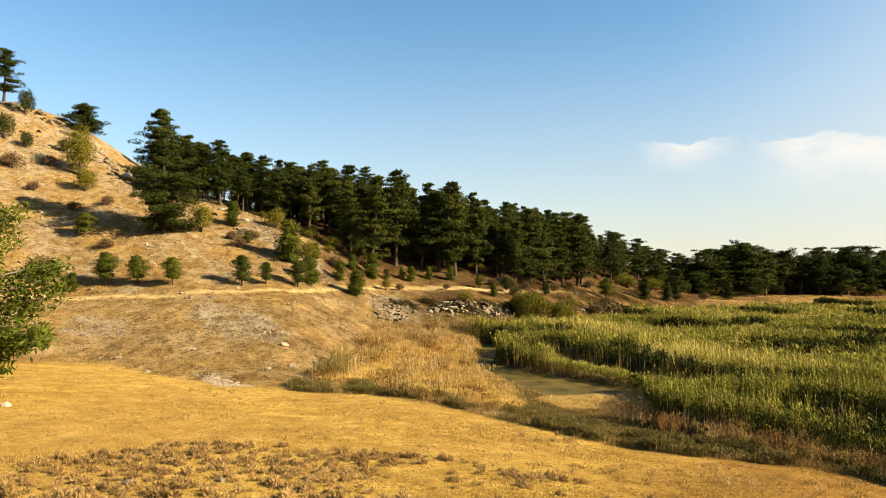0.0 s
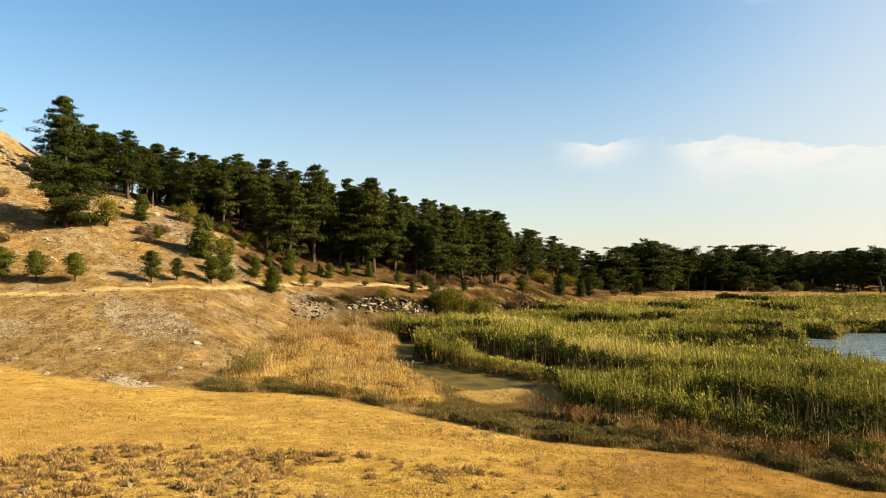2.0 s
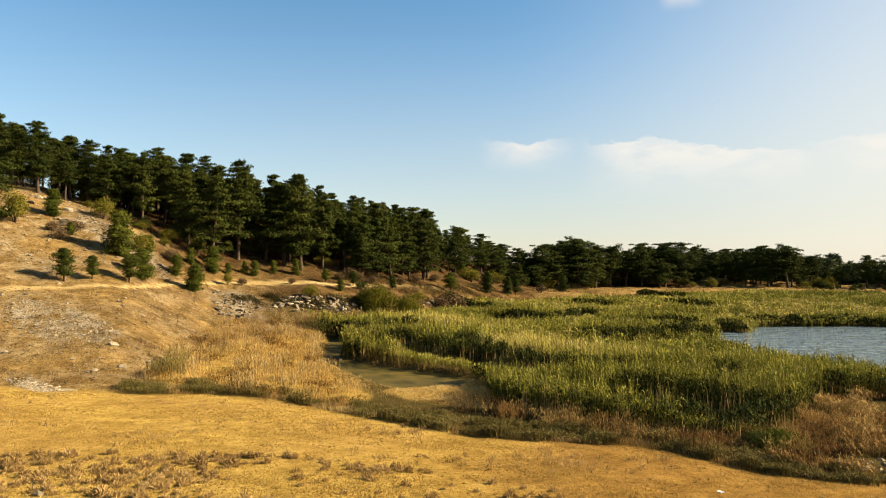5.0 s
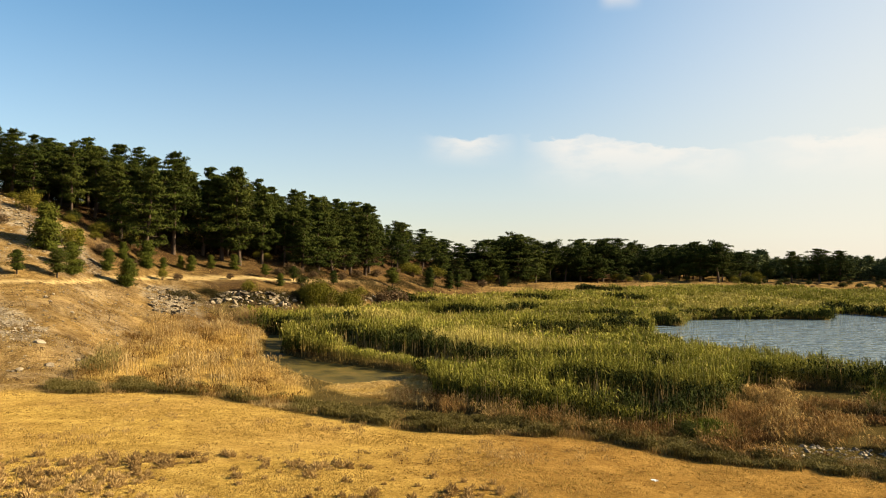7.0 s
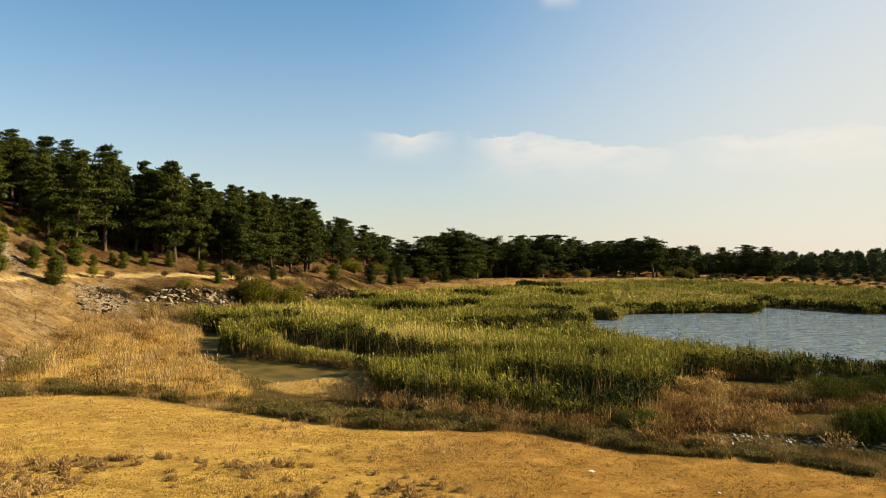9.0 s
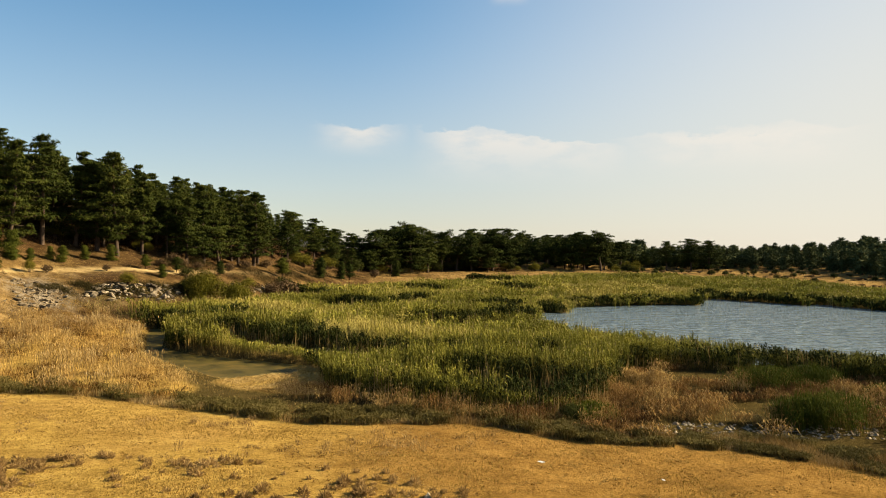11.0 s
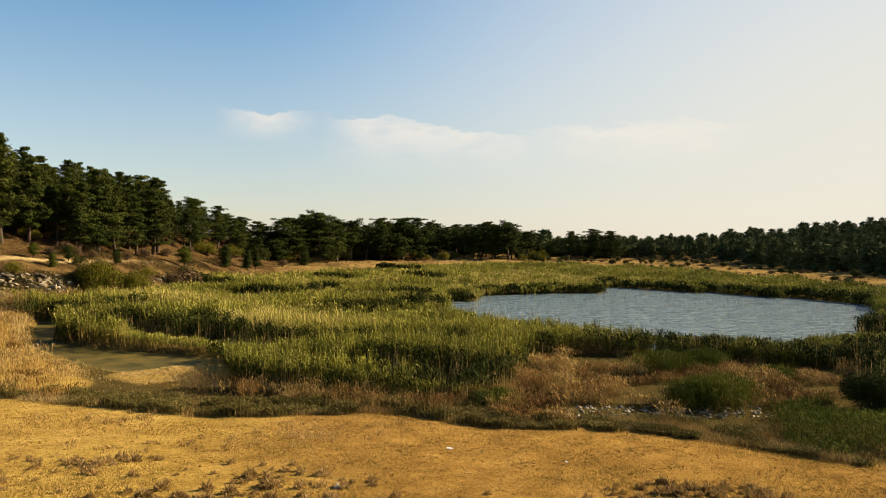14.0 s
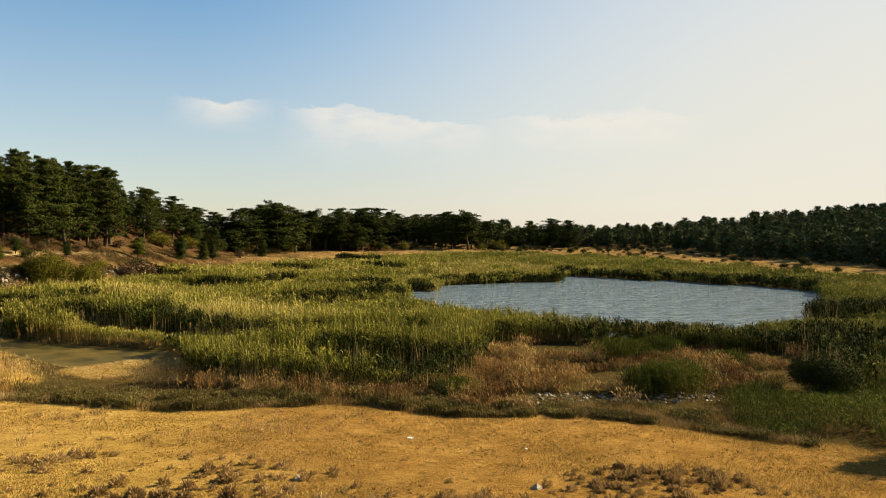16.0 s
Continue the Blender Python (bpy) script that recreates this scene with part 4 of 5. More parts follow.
for x, y, h in ((-60.9, 99.8, 2.6), (-58.0, 104.0, 1.8), (-42.5, 75.4, 3.0), (-45.0, 95.0, 1.6), (-39.5, 83.0, 1.5), (-27.0, 91.0, 1.4), (-25.0, 92.5, 1.6), (-48.0, 92.0, 1.4), (-55.0, 95.0, 1.5), (-6.0, 97.0, 1.1), (0.5, 101.5, 1.0), (9.5, 112.0, 2.0), (13.0, 112.5, 1.4), (18.5, 118.0, 1.6), (22.0, 124.0, 1.8), (27.0, 131.0, 1.8), (33.0, 141.0, 1.8), (58.0, 158.0, 2.2), (19.5, 108.0, 2.0), (27.1, 115.9, 3.4), (24.4, 113.6, 2.6), (-25.5, 88.4, 1.6), (-14.6, 95.6, 1.8), (-11.4, 96.8, 1.5), (7.6, 109.5, 1.4), (10.8, 112.6, 1.6)):
    plant(b_dry, x, y, h, 1.5, "dry shrubs")
plant(b_willow, 12.0, 98.0, 5.2, 3.8, "willow bushes", wide=0.8)
plant(b_willow, 16.6, 99.5, 4.6, 3.8, "willow bushes", wide=0.78)
# two dark reed mounds added where the bed's left end lies in shade
plant(b_mound, 6.6, 65.0, 1.9, 1.8, "pool mounds")
plant(b_mound, 8.4, 62.2, 1.6, 1.8, "pool mounds", wide=0.9)
plant(b_green, 35.5, 17.0, 2.5, 2.0, "marsh shrubs", wide=1.15)
plant(b_green, 20.3, 27.9, 1.1, 2.0, "marsh shrubs", wide=1.2)
# undergrowth at the foot of the far pines and of the wood
for _ in range(70):
    az = TREE_RNG.uniform(13, 41)
    r = float(line_at(5, math.sin(radians(az)), math.cos(radians(az)))) + TREE_RNG.uniform(-4, 12)
    plant((b_jun, b_jun, b_dry, b_olive)[TREE_RNG.integers(4)], r * math.sin(radians(az)), r * math.cos(radians(az)), TREE_RNG.uniform(1.4, 3.2), 2.6, "far undergrowth", wide=1.3)
for _ in range(40):
    az = TREE_RNG.uniform(-16, 13)
    r = float(line_at(5, math.sin(radians(az)), math.cos(radians(az)))) + TREE_RNG.uniform(-4, 16)
    plant((b_jun, b_dry, b_olive)[TREE_RNG.integers(3)], r * math.sin(radians(az)), r * math.cos(radians(az)), TREE_RNG.uniform(0.8, 2.0), 2.6, "wood undergrowth", wide=1.3)
for _ in range(46):
    az, r = TREE_RNG.uniform(-21, -4), TREE_RNG.uniform(119, 142)
    plant(b_jun, r * math.sin(radians(az)), r * math.cos(radians(az)), TREE_RNG.uniform(1.8, 3.6), 3.0, "wood undergrowth", wide=1.5)
for _ in range(8):
    az = TREE_RNG.uniform(1, 18)
    r = float(line_at(2, math.sin(radians(az)), math.cos(radians(az)))) + TREE_RNG.uniform(1.5, 16)
    plant((b_dry, b_dry, b_olive, b_jun)[TREE_RNG.integers(4)], r * math.sin(radians(az)), r * math.cos(radians(az)), TREE_RNG.uniform(0.7, 2.0), 2.2, "bank shrubs", wide=1.5)
for _ in range(60):
    az = TREE_RNG.uniform(40, 72)
    a, b = (float(line_at(i, math.sin(radians(az)), math.cos(radians(az)))) for i in (3, 5))
    r = a + (b - a) * TREE_RNG.uniform(0, 1) ** 0.6
    plant((b_jun, b_dry)[TREE_RNG.integers(2)], r * math.sin(radians(az)), r * math.cos(radians(az)), TREE_RNG.uniform(0.9, 2.0), 2.6, "far undergrowth", wide=1.6)


for _ in range(64):
    az = TREE_RNG.uniform(43, 69)
    r = float(np.interp(az, (43, 46, 52, 58, 65, 74), (206, 194, 180, 152, 128, 118))) + 3 + 46 * TREE_RNG.uniform(0, 1) ** 0.8
    plant((b_jun, b_dry, b_dry)[TREE_RNG.integers(3)], r * math.sin(radians(az)), r * math.cos(radians(az)), TREE_RNG.uniform(0.7, 1.7), 2.6, "far undergrowth", wide=1.7)


# ---- the wood over the low far hill ----
def far_woods(name, sectors, seed, label):
    """Many pines joined; sectors: bearings, ranges of the near edge, depth, heights at the front and at the back."""
    rng = np.random.default_rng(seed)
    stock = []
    for t in FAR:
        pair = []
        for o in sorted(t.children, key=lambda c: c.name):
            v = np.zeros(len(o.data.vertices) * 3)
            o.data.vertices.foreach_get("co", v)
            v = v.reshape(-1, 3)
            f = [tuple(p.vertices) for p in o.data.polygons]
            pair.append((v, f) if o.name.startswith("crown") else (v[:64], f[:56]))
        stock.append(pair)
    sets, taken = [([], [], []), ([], [], [])], []
    for a0, a1, near, depth, h0, h1 in sectors:
        for _ in range(6000):
            az, w = rng.uniform(a0, a1), rng.random()
            r, b = np.interp(az, (a0, a1), near) + depth * w, radians(az)
            x, y = r * math.sin(b), r * math.cos(b)
            if taken and np.min(np.sum((np.array(taken) - (x, y)) ** 2, axis=1)) < 4.5 ** 2:
                continue
            taken.append((x, y))
            s, turn, g = (h0 + (h1 - h0) * w) / 8 * rng.uniform(0.75, 1.2), rng.uniform(0, 6.28), float(place_on(x, y)) - 0.2
            wide = s * rng.uniform(1.0, 1.35)
            c, q = math.cos(turn), math.sin(turn)
            for (vs, fs, ns), (v, f) in zip(sets, stock[rng.integers(len(stock))]):
                k = sum(ns)
                vs.append(np.stack([x + wide * (v[:, 0] * c - v[:, 1] * q), y + wide * (v[:, 0] * q + v[:, 1] * c), g + s * v[:, 2]], 1))
                fs.extend(tuple(i + k for i in p) for p in f)
                ns.append(len(v))
    for (vs, fs, ns), m, nm, lab in zip(sets, (HAZYPINE, BARK), (name, "far_trunks"), (label, "bare trunks of the far pine wood")):
        tagged(new(nm, mesh_from(nm, np.concatenate(vs), fs, m)), lab, "woods", kind="stuff")


far_woods("far_woods", [(30, 41.5, (292, 285), 40, 8.5, 7.5), (41.5, 48, (272, 272), 60, 7.0, 5.6), (48, 54.5, (272, 256), 70, 6.4, 5.2), (54.5, 59.5, (254, 206), 100, 6.6, 6.0), (59.5, 64, (206, 194), 135, 6.8, 6.6), (64, 74, (192, 150), 165, 7.0, 6.6)], 82, "dark pine wood covering the low far hill")
for t in STOCK + SHRUBS:
    for o in (*t.children_recursive, t):
        bpy.data.objects.remove(o)

def ash_tree(x, y, h, crown_r, label):
    """A broad leafy tree whose crown hangs almost to the ground."""
    rng = np.random.default_rng(91)
    root = new("ash_tree")
    limbs = [tube([(0, 0, -0.4), (0.1, 0.05, h * 0.25), (0.0, 0.2, h * 0.55), (0.1, 0.1, h * 0.9)], [0.32, 0.25, 0.16, 0.04], 9)]
    pts, outs = [], []
    for i in range(70):
        d = ball(1, rng, 0.9)[0]
        tip = np.array([d[0] * crown_r, d[1] * crown_r, h * 0.5 + d[2] * h * 0.47])
        base = np.array([0.05, 0.08, min(max(h * 0.22, tip[2] * 0.7), h * 0.8)])
        mid = (base + tip) / 2 + (0, 0, 0.35)
        limbs.append(tube([base, mid, tip], [0.09, 0.05, 0.015], 5))
        for s in np.linspace(0.45, 1.0, 6):
            c = base + (tip - base) * s + rng.normal(0, 0.25, 3)
            q = ball(58, rng, 0.2) * (0.85, 0.85, 0.55)
            pts.append(c + q)
            outs.append(q * (1, 1, 0.4) - (0, 0, 0.35))
    v, f = kites(np.concatenate(pts), 0.30, rng, 0.36, -0.25, np.concatenate(outs))
    tv, tf = joined(limbs)
    part("trunk", mesh_from("trunk", tv, tf, PALEBARK, True), root)
    part("crown", mesh_from("crown", v, f, BROADLEAF), root)
    root.matrix_basis = pose(x, y, float(place_on(x, y)))
    return tagged(root, label, "tree")


ash_tree(-26.3, 37.0, 11.2, 6.2, "leafy green ash tree with drooping branches on the meadow")
ash_tree(39.6, 6.6, 8.5, 1.25, "leafy tree beside the meadow, casting a shadow on it")
# ---- reeds and grasses ----
M_RNG = np.random.default_rng(9)
FRONT = [(-1.6, 86.5), (5.1, 83.8), (4.8, 63.3), (7.2, 58.1), (9.5, 55.7), (12.7, 52.4), (13.5, 47.8), (11.8, 39.8), (13.5, 36.6), (15.9, 33.9), (17.5, 32.0), (19.0, 30.1), (20.9, 28.8), (25.7, 32.1), (32.6, 38.1),
         (37.3, 36.2), (41.3, 31.8), (42.8, 26.6), (46.9, 23.1), (38.3, 17.6), (38.8, 15.7), (48, 12), (80, 10), (170, 30), (210, 90), (170, 170), (110, 190), (60, 165), (30, 118), (14, 98), (2, 90)]


# near edges of the taller stands of reed, with lower growth before them
EDGES = [[(17.2, 64.2), (15.9, 56.9), (17.4, 50.8), (19.8, 46.5), (22.9, 44.2), (27.3, 41.9)], [(30.0, 67.5), (31.5, 65.7), (35.3, 65.6)], [(30.7, 94.6), (31.8, 88.4), (33.5, 87.2), (41.5, 95.3)], [(29.0, 118.8), (30.7, 114.4), (33.1, 108.2)],
         [(6.0, 81.1), (7.9, 78.5), (10.9, 77.5), (13.0, 84.7)], [(11.1, 68.2), (12.1, 63.8), (14.6, 57.5)], [(46.1, 81.2), (46.5, 77.8)], [(41.7, 68.5), (43.9, 66.9)], [(70.7, 118.1), (69.4, 112.2)], [(81.4, 151.6), (83.9, 142.8)], [(52.4, 120.2), (53.0, 115.8)],
         [(65.6, 30.1), (68.1, 27.3)], [(59.5, 31.2), (62.5, 29.9)], [(43.5, 20.9), (43.8, 17.5)], [(48.6, 23.4), (49.2, 19.7)], [(20.4, 38.7), (21.9, 35.3), (23.1, 31.4)]]
# drifts of riper, yellower reeds (plus) and fresher ones (minus), those near (8, 66) and (9, 80) darkened for shade: x,
# y, reach, change
DRIFTS = [(8.0, 66.0, 7.0, -0.55), (14.0, 70.0, 6.0, 0.3), (15.9, 86.5, 6.0, 0.45), (20.1, 55.4, 6.5, 0.55), (21.5, 79.9, 6.0, 0.6), (34.4, 70.5, 9.0, -0.25), (27.6, 47.7, 7.0, -0.1), (31.7, 87.4, 8.0, -0.3), (18.0, 40.0, 6.0, -0.5), (44.0, 30.0, 8.0, -0.45), (26.0, 36.0, 6.0, -0.4), (75.0, 105.0, 14.0, 0.3), (60.0, 25.0, 14.0, -0.2), (78.0, 34.0, 14.0, -0.1), (50.0, 18.0, 9.0, -0.3), (105.0, 40.0, 25.0, -0.1), (9.0, 80.0, 8.0, -0.6), (9.0, 71.0, 8.0, -0.25)]


def near_line(x, y, line):
    """Distance of points from a line of plan points."""
    best = np.full(np.shape(x), 1e9)
    for (x0, y0), (x1, y1) in zip(line, line[1:]):
        t = np.clip(((x - x0) * (x1 - x0) + (y - y0) * (y1 - y0)) / ((x1 - x0) ** 2 + (y1 - y0) ** 2), 0, 1)
        best = np.minimum(best, np.hypot(x - x0 - t * (x1 - x0), y - y0 - t * (y1 - y0)))
    return best


def beyond(x, y, line):
    """Whether points lie behind the line as seen from the standpoint."""
    az = np.arctan2([p[0] for p in line], [p[1] for p in line])
    k = np.argsort(az)
    return np.hypot(x, y) > np.interp(np.arctan2(x, y), az[k], np.hypot(*np.array(line).T)[k])


def reed_beds(step, r0, r1, leaves, width, leaf, clump, name, label):
    x, y = scatter(FRONT, step, M_RNG)
    r = np.hypot(x, y)
    jx, jy = x + 1.0 * wob(x, y, 3.0, 1) + 0.5 * wob(x, y, 1.2, 2), y + 1.0 * wob(x, y, 3.1, 3) + 0.5 * wob(x, y, 1.1, 5)
    k = (r > r0) & (r < r1) & (r < line_at(2, x, y) + 0.5 - 12 * np.clip((np.degrees(np.arctan2(x, y)) - 54) / 5, 0, 1) + 3.0 * wob(x, y, 6, 3)) & ~inside(jx, jy, LAKE) & ~inside(x, y, POOL) & ~inside(x + wob(x, y, 2.5, 6), y + wob(x, y, 2.5, 8), DEAD) & ~inside(x, y, MUD)
    az = np.degrees(np.arctan2(x, y))
    k &= (az > -3) & (az < 74) & (r < np.interp(az, (38, 46, 52, 58, 65, 74), (230, 194, 180, 152, 128, 118)) + 3 * wob(x, y, 7, 5))
    for line in EDGES:
        k &= ~((near_line(x, y, line) < 2.6) & ~beyond(x, y, line) & (M_RNG.random(len(x)) < 0.95))
    for line in EDGES:
        k &= ~((near_line(x, y, line) < 1.3) & (M_RNG.random(len(x)) < 0.8))
    x, y = x[k], y[k]
    # stands that fall away behind their steep near edges
    d, ra, rb = cells(x * 0.809 - y * 0.588 + 1.2 * wob(x, y, 3, 2), 1.9 * (x * 0.588 + y * 0.809) + 1.5 * wob(x, y, 4, 6), clump, 1.0)
    period = clump * 1.25
    saw = np.modf((x * 0.588 + y * 0.809 + 0.28 * period * wob(x, y, 9, 3) + 0.12 * period * wob(x, y, 3, 4)) / period + 50)[0]
    tall = 1.35 + 0.55 * (ra - 0.5) + 0.9 * np.clip(0.55 + 1.1 * wob(x, y, 8, 6), 0, 1) * (1 - saw) ** 1.5 + 0.18 * wob(x, y, 1.6, 2)
    tall = np.where(near_line(x, y, FRONT[1:20]) < 3.5, np.maximum(tall, 2.15 + 0.25 * wob(x, y, 2.2, 5)), tall)
    for line in EDGES:
        gap, side = near_line(x, y, line), beyond(x, y, line)
        run = 8.0 + 0.05 * np.hypot(x, y)
        tall = np.where((gap < 4.5) & ~side, np.minimum(tall, 0.35 + 0.16 * gap), np.where((gap < run) & side, np.maximum(tall, 1.3 + 1.5 * (1 - gap / run)), tall))
    to_lake = near_line(x, y, LAKE + LAKE[:1])
    tall = np.where(to_lake < 7, np.minimum(tall, 1.6 + 0.4 * wob(x, y, 2.5, 1)), tall)
    # tufts of uneven height within the stands, with gaps between them
    dt, rt, ru = cells(x, y, step * 2.6, 6.0)
    keep = (dt < 0.80) | (M_RNG.random(len(x)) < 0.35)
    tall = tall * (0.80 + 0.36 * rt) * (1.06 - 0.28 * np.clip(dt, 0, 1) ** 2)
    az, r = np.degrees(np.arctan2(x, y)), np.hypot(x, y)
    tall = tall * (1 - 0.30 * np.clip((az - 46) / 6, 0, 1) * (r < 82))
    tall = tall * (1 - 0.45 * np.exp(-((x - 13.5) ** 2 + (y - 47.0) ** 2) / 14))
    tone = rb * 0.40 + 0.50 * ru + 0.05
    for px, py, reach, change in DRIFTS:
        tone = tone + change * np.exp(-((x - px) ** 2 + (y - py) ** 2) / reach ** 2)
    dry = np.clip(0.05 + 0.9 * wob(x, y, 6, 7), 0, 1)
    dry = np.maximum(dry, np.clip(1.6 - 0.5 * near_line(x, y, FRONT[2:6]), 0, 1))
    x, y, tall, tone, dry = (q[keep] for q in (x, y, tall, tone, dry))
    return tufts(name, x, y, tall, REED, label, M_RNG, leaves, leaf, width, step * 0.34, tone, dry, 3, 0.13, low=0.42)


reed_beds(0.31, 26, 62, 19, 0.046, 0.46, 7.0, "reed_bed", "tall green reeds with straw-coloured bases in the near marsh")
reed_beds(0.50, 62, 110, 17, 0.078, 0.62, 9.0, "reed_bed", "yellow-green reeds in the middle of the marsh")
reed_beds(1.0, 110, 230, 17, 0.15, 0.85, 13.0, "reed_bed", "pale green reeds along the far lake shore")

# dense leaves, coloured dark for shade, and pale stems along the near edges of the stands and round the lake
sx, sy, sh, tx, ty, th = [], [], [], [], [], []
for line, kind in [(q, "edge") for q in EDGES] + [(FRONT[6:20], "front"), (LAKE[:13], "shore")]:
    q = np.array(line)
    x, y = scatter([(q[:, 0].min() - 4, q[:, 1].min() - 4), (q[:, 0].max() + 4, q[:, 1].min() - 4), (q[:, 0].max() + 4, q[:, 1].max() + 4), (q[:, 0].min() - 4, q[:, 1].max() + 4)], 0.4 if kind != "shore" else 0.55, M_RNG)
    gap = near_line(x, y, line)
    side = beyond(x, y, line) if kind == "edge" else inside(x, y, FRONT) if kind == "front" else ~inside(x, y, LAKE)
    gap = gap + 0.7 * wob(x, y, 1.7, 4) + 0.3 * wob(x, y, 0.8, 2)
    ok = ~inside(x, y, POOL) & ~inside(x, y, DEAD) & ~inside(x, y, MUD) & ((kind == "shore") | ~inside(x, y, LAKE))
    k = ok & side & (gap < (1.9 if kind != "edge" else 2.4)) & (gap > -0.3)
    sx.append(x[k]); sy.append(y[k]); sh.append((2.15 if kind == "edge" else 1.8 if kind == "front" else 1.35) + 0.40 * wob(x[k], y[k], 1.5, 7))
    k = ok & (gap < 0.8) & (M_RNG.random(len(x)) < (0.55 if kind != "shore" else 0.0)) & (wob(x, y, 2.5, 9) > -0.1)
    tx.append(x[k]); ty.append(y[k]); th.append(1.7 + 0.5 * wob(x[k], y[k], 1.1, 2))
sx, sy, sh, tx, ty, th = (np.concatenate(v) for v in (sx, sy, sh, tx, ty, th))
sh = sh * (1 - 0.45 * np.exp(-((sx - 13.5) ** 2 + (sy - 47.0) ** 2) / 14))
far_off = 1 + np.clip((np.hypot(sx, sy) - 40) / 50, 0, 2)
tufts("reed_skirt", sx, sy, sh * 0.92, REEDSHADE, "dense green reed leaves, coloured dark for the shade at the edges of the stands", M_RNG, 24, 0.42 * far_off ** 0.5, 0.06 * far_off, 0.16, stalks=0, low=0.0)
stand("reed_stems", tx, ty, th, DRYREED, "pale straw-coloured reed stems before the green leaves", M_RNG, 3, 0.3, 0.018, 0.12, tone=0 * tx + 0.6)
x, y = scatter(DEAD, 0.36, M_RNG)
d, ra, rb = cells(x, y, 1.9, 3.0)
k = (ra > 0.20) & (d < 0.66) & ~inside(x, y, MUD) & ~inside(x, y, MUDTWO) & ~inside(x, y, STONY)
x, y, d, ra, rb = x[k], y[k], d[k], ra[k], rb[k]
tufts("dead_reeds", x, y, (0.18 + 0.95 * ra * rb + 0.25 * ra) * (1.1 - 1.1 * d ** 2).clip(0.12), DEADREED, "rust-brown dead reed tussocks on the drying marsh", M_RNG, 22, 0.44, 0.036, 0.16, rb, stalks=2, plumes=0.5, reach=(0.35, 1.15), low=0.05, droop=0.55)
# the straw fringe before the green reeds
x, y = scatter([(8, 50), (8, 36), (14, 28), (21, 24), (30, 30), (24, 34), (16, 48)], 0.34, M_RNG)
gap = near_line(x, y, FRONT[6:15])
d, ra, rb = cells(x, y, 1.2, 5.0)
k = (gap < 1.4 + 2.2 * ra) & ~inside(x, y, FRONT) & (ra > 0.15) & (d < 0.9) & ~inside(x, y, POOL) & ~inside(x, y, STRAWMAT)
tufts("dead_reeds", x[k], y[k], (0.50 + 0.90 * ra[k]) * (1 - 0.4 * d[k] ** 2), DEADREED, "rust-brown dead reeds in front of the green bed", M_RNG, 18, 0.34, 0.02, 0.16, rb[k], stalks=2, plumes=0.5, reach=(0.3, 1.0), low=0.05, droop=0.5)
x, y = scatter(FAN, 0.42, M_RNG)
x, y = x + 0.8 * wob(x, y, 3, 1), y + 0.8 * wob(x, y, 3, 4)
d, ra, rb = cells(x, y, 1.5, 11.0)
k = (ra + 0.3 * wob(x, y, 5, 6) > 0.36) & (d < 0.85) & ~inside(x, y, POOL)
tufts("tall_dry_grass", x[k], y[k], (0.22 + 0.95 * ra[k] * rb[k] + 0.3 * ra[k]) * (1 - 0.4 * d[k] ** 2), RUSTGRASS, "tall golden-brown dry grass beside the pool", M_RNG, 16, 0.42, 0.028, 0.2, rb[k], stalks=3, plumes=0.5, reach=(0.2, 0.95), low=0.05, droop=0.45, category="grass")
x, y = scatter(FAN, 0.5, M_RNG)
d, ra, rb = cells(x, y, 2.3, 23.0)
k = (ra > 0.62) & (d < 0.55) & ~inside(x, y, POOL)
tufts("bleached_reeds", x[k], y[k], (0.9 + 0.9 * rb[k]) * (1 - 0.4 * d[k] ** 2), DRYREED, "tall bleached reeds standing in the dry grass", M_RNG, 18, 0.5, 0.032, 0.2, 0.35 + 0.5 * rb[k], stalks=3, plumes=0.6, reach=(0.15, 0.8), low=0.15)
# flattened straw on the pool's margins
x, y = scatter(STRAWMAT, 0.2, M_RNG)
x2, y2 = scatter([(2.9, 72.3), (3.3, 62.9), (4.4, 55.3), (5.0, 49.4), (4.0, 47.7), (1.8, 49.4), (1.5, 61.9)], 0.26, M_RNG)
x, y = np.concatenate([x, x2]), np.concatenate([y, y2])
k = wob(x, y, 1.6, 3) + M_RNG.normal(0, 0.4, len(x)) > -0.5
stand("flattened_straw", x[k], y[k], 0.12 + 0.06 * wob(x[k], y[k], 1.5, 2), RUSTGRASS, "bleached straw lying flat on the margin of the pool", M_RNG, 9, 0.16, 0.016, 2.6, category="grass", tone=1.0 + 0.4 * wob(x[k], y[k], 1.2, 5))
# a few grey-green reeds at the fan's edges
x, y = scatter([(-9.5, 53), (-8.8, 60), (-7.4, 58), (-7.0, 51.5)], 0.5, M_RNG)
x2, y2 = scatter([(-3.0, 83), (-0.5, 86.5), (4.5, 88), (6.0, 85.5), (4.0, 84.0)], 0.8, M_RNG)
x, y = np.concatenate([x, x2]), np.concatenate([y, y2])
tufts("reed_clump", x, y, 1.2 + 0.5 * wob(x, y, 2, 3), SCRUB, "grey-brown withering reeds beside the dry grass", M_RNG, 22, 0.5, 0.04, 0.22)
x, y = scatter(SEDGES, 0.30, M_RNG)
k = wob(x, y, 2.2, 8) > -0.55
tufts("sedge", x[k], y[k], 0.68 + 0.3 * wob(x[k], y[k], 3, 2), SEDGE, "fresh green sedge at the foot of the meadow", M_RNG, 20, 0.36, 0.030, 0.16, stalks=0, low=0.05, category="grass")
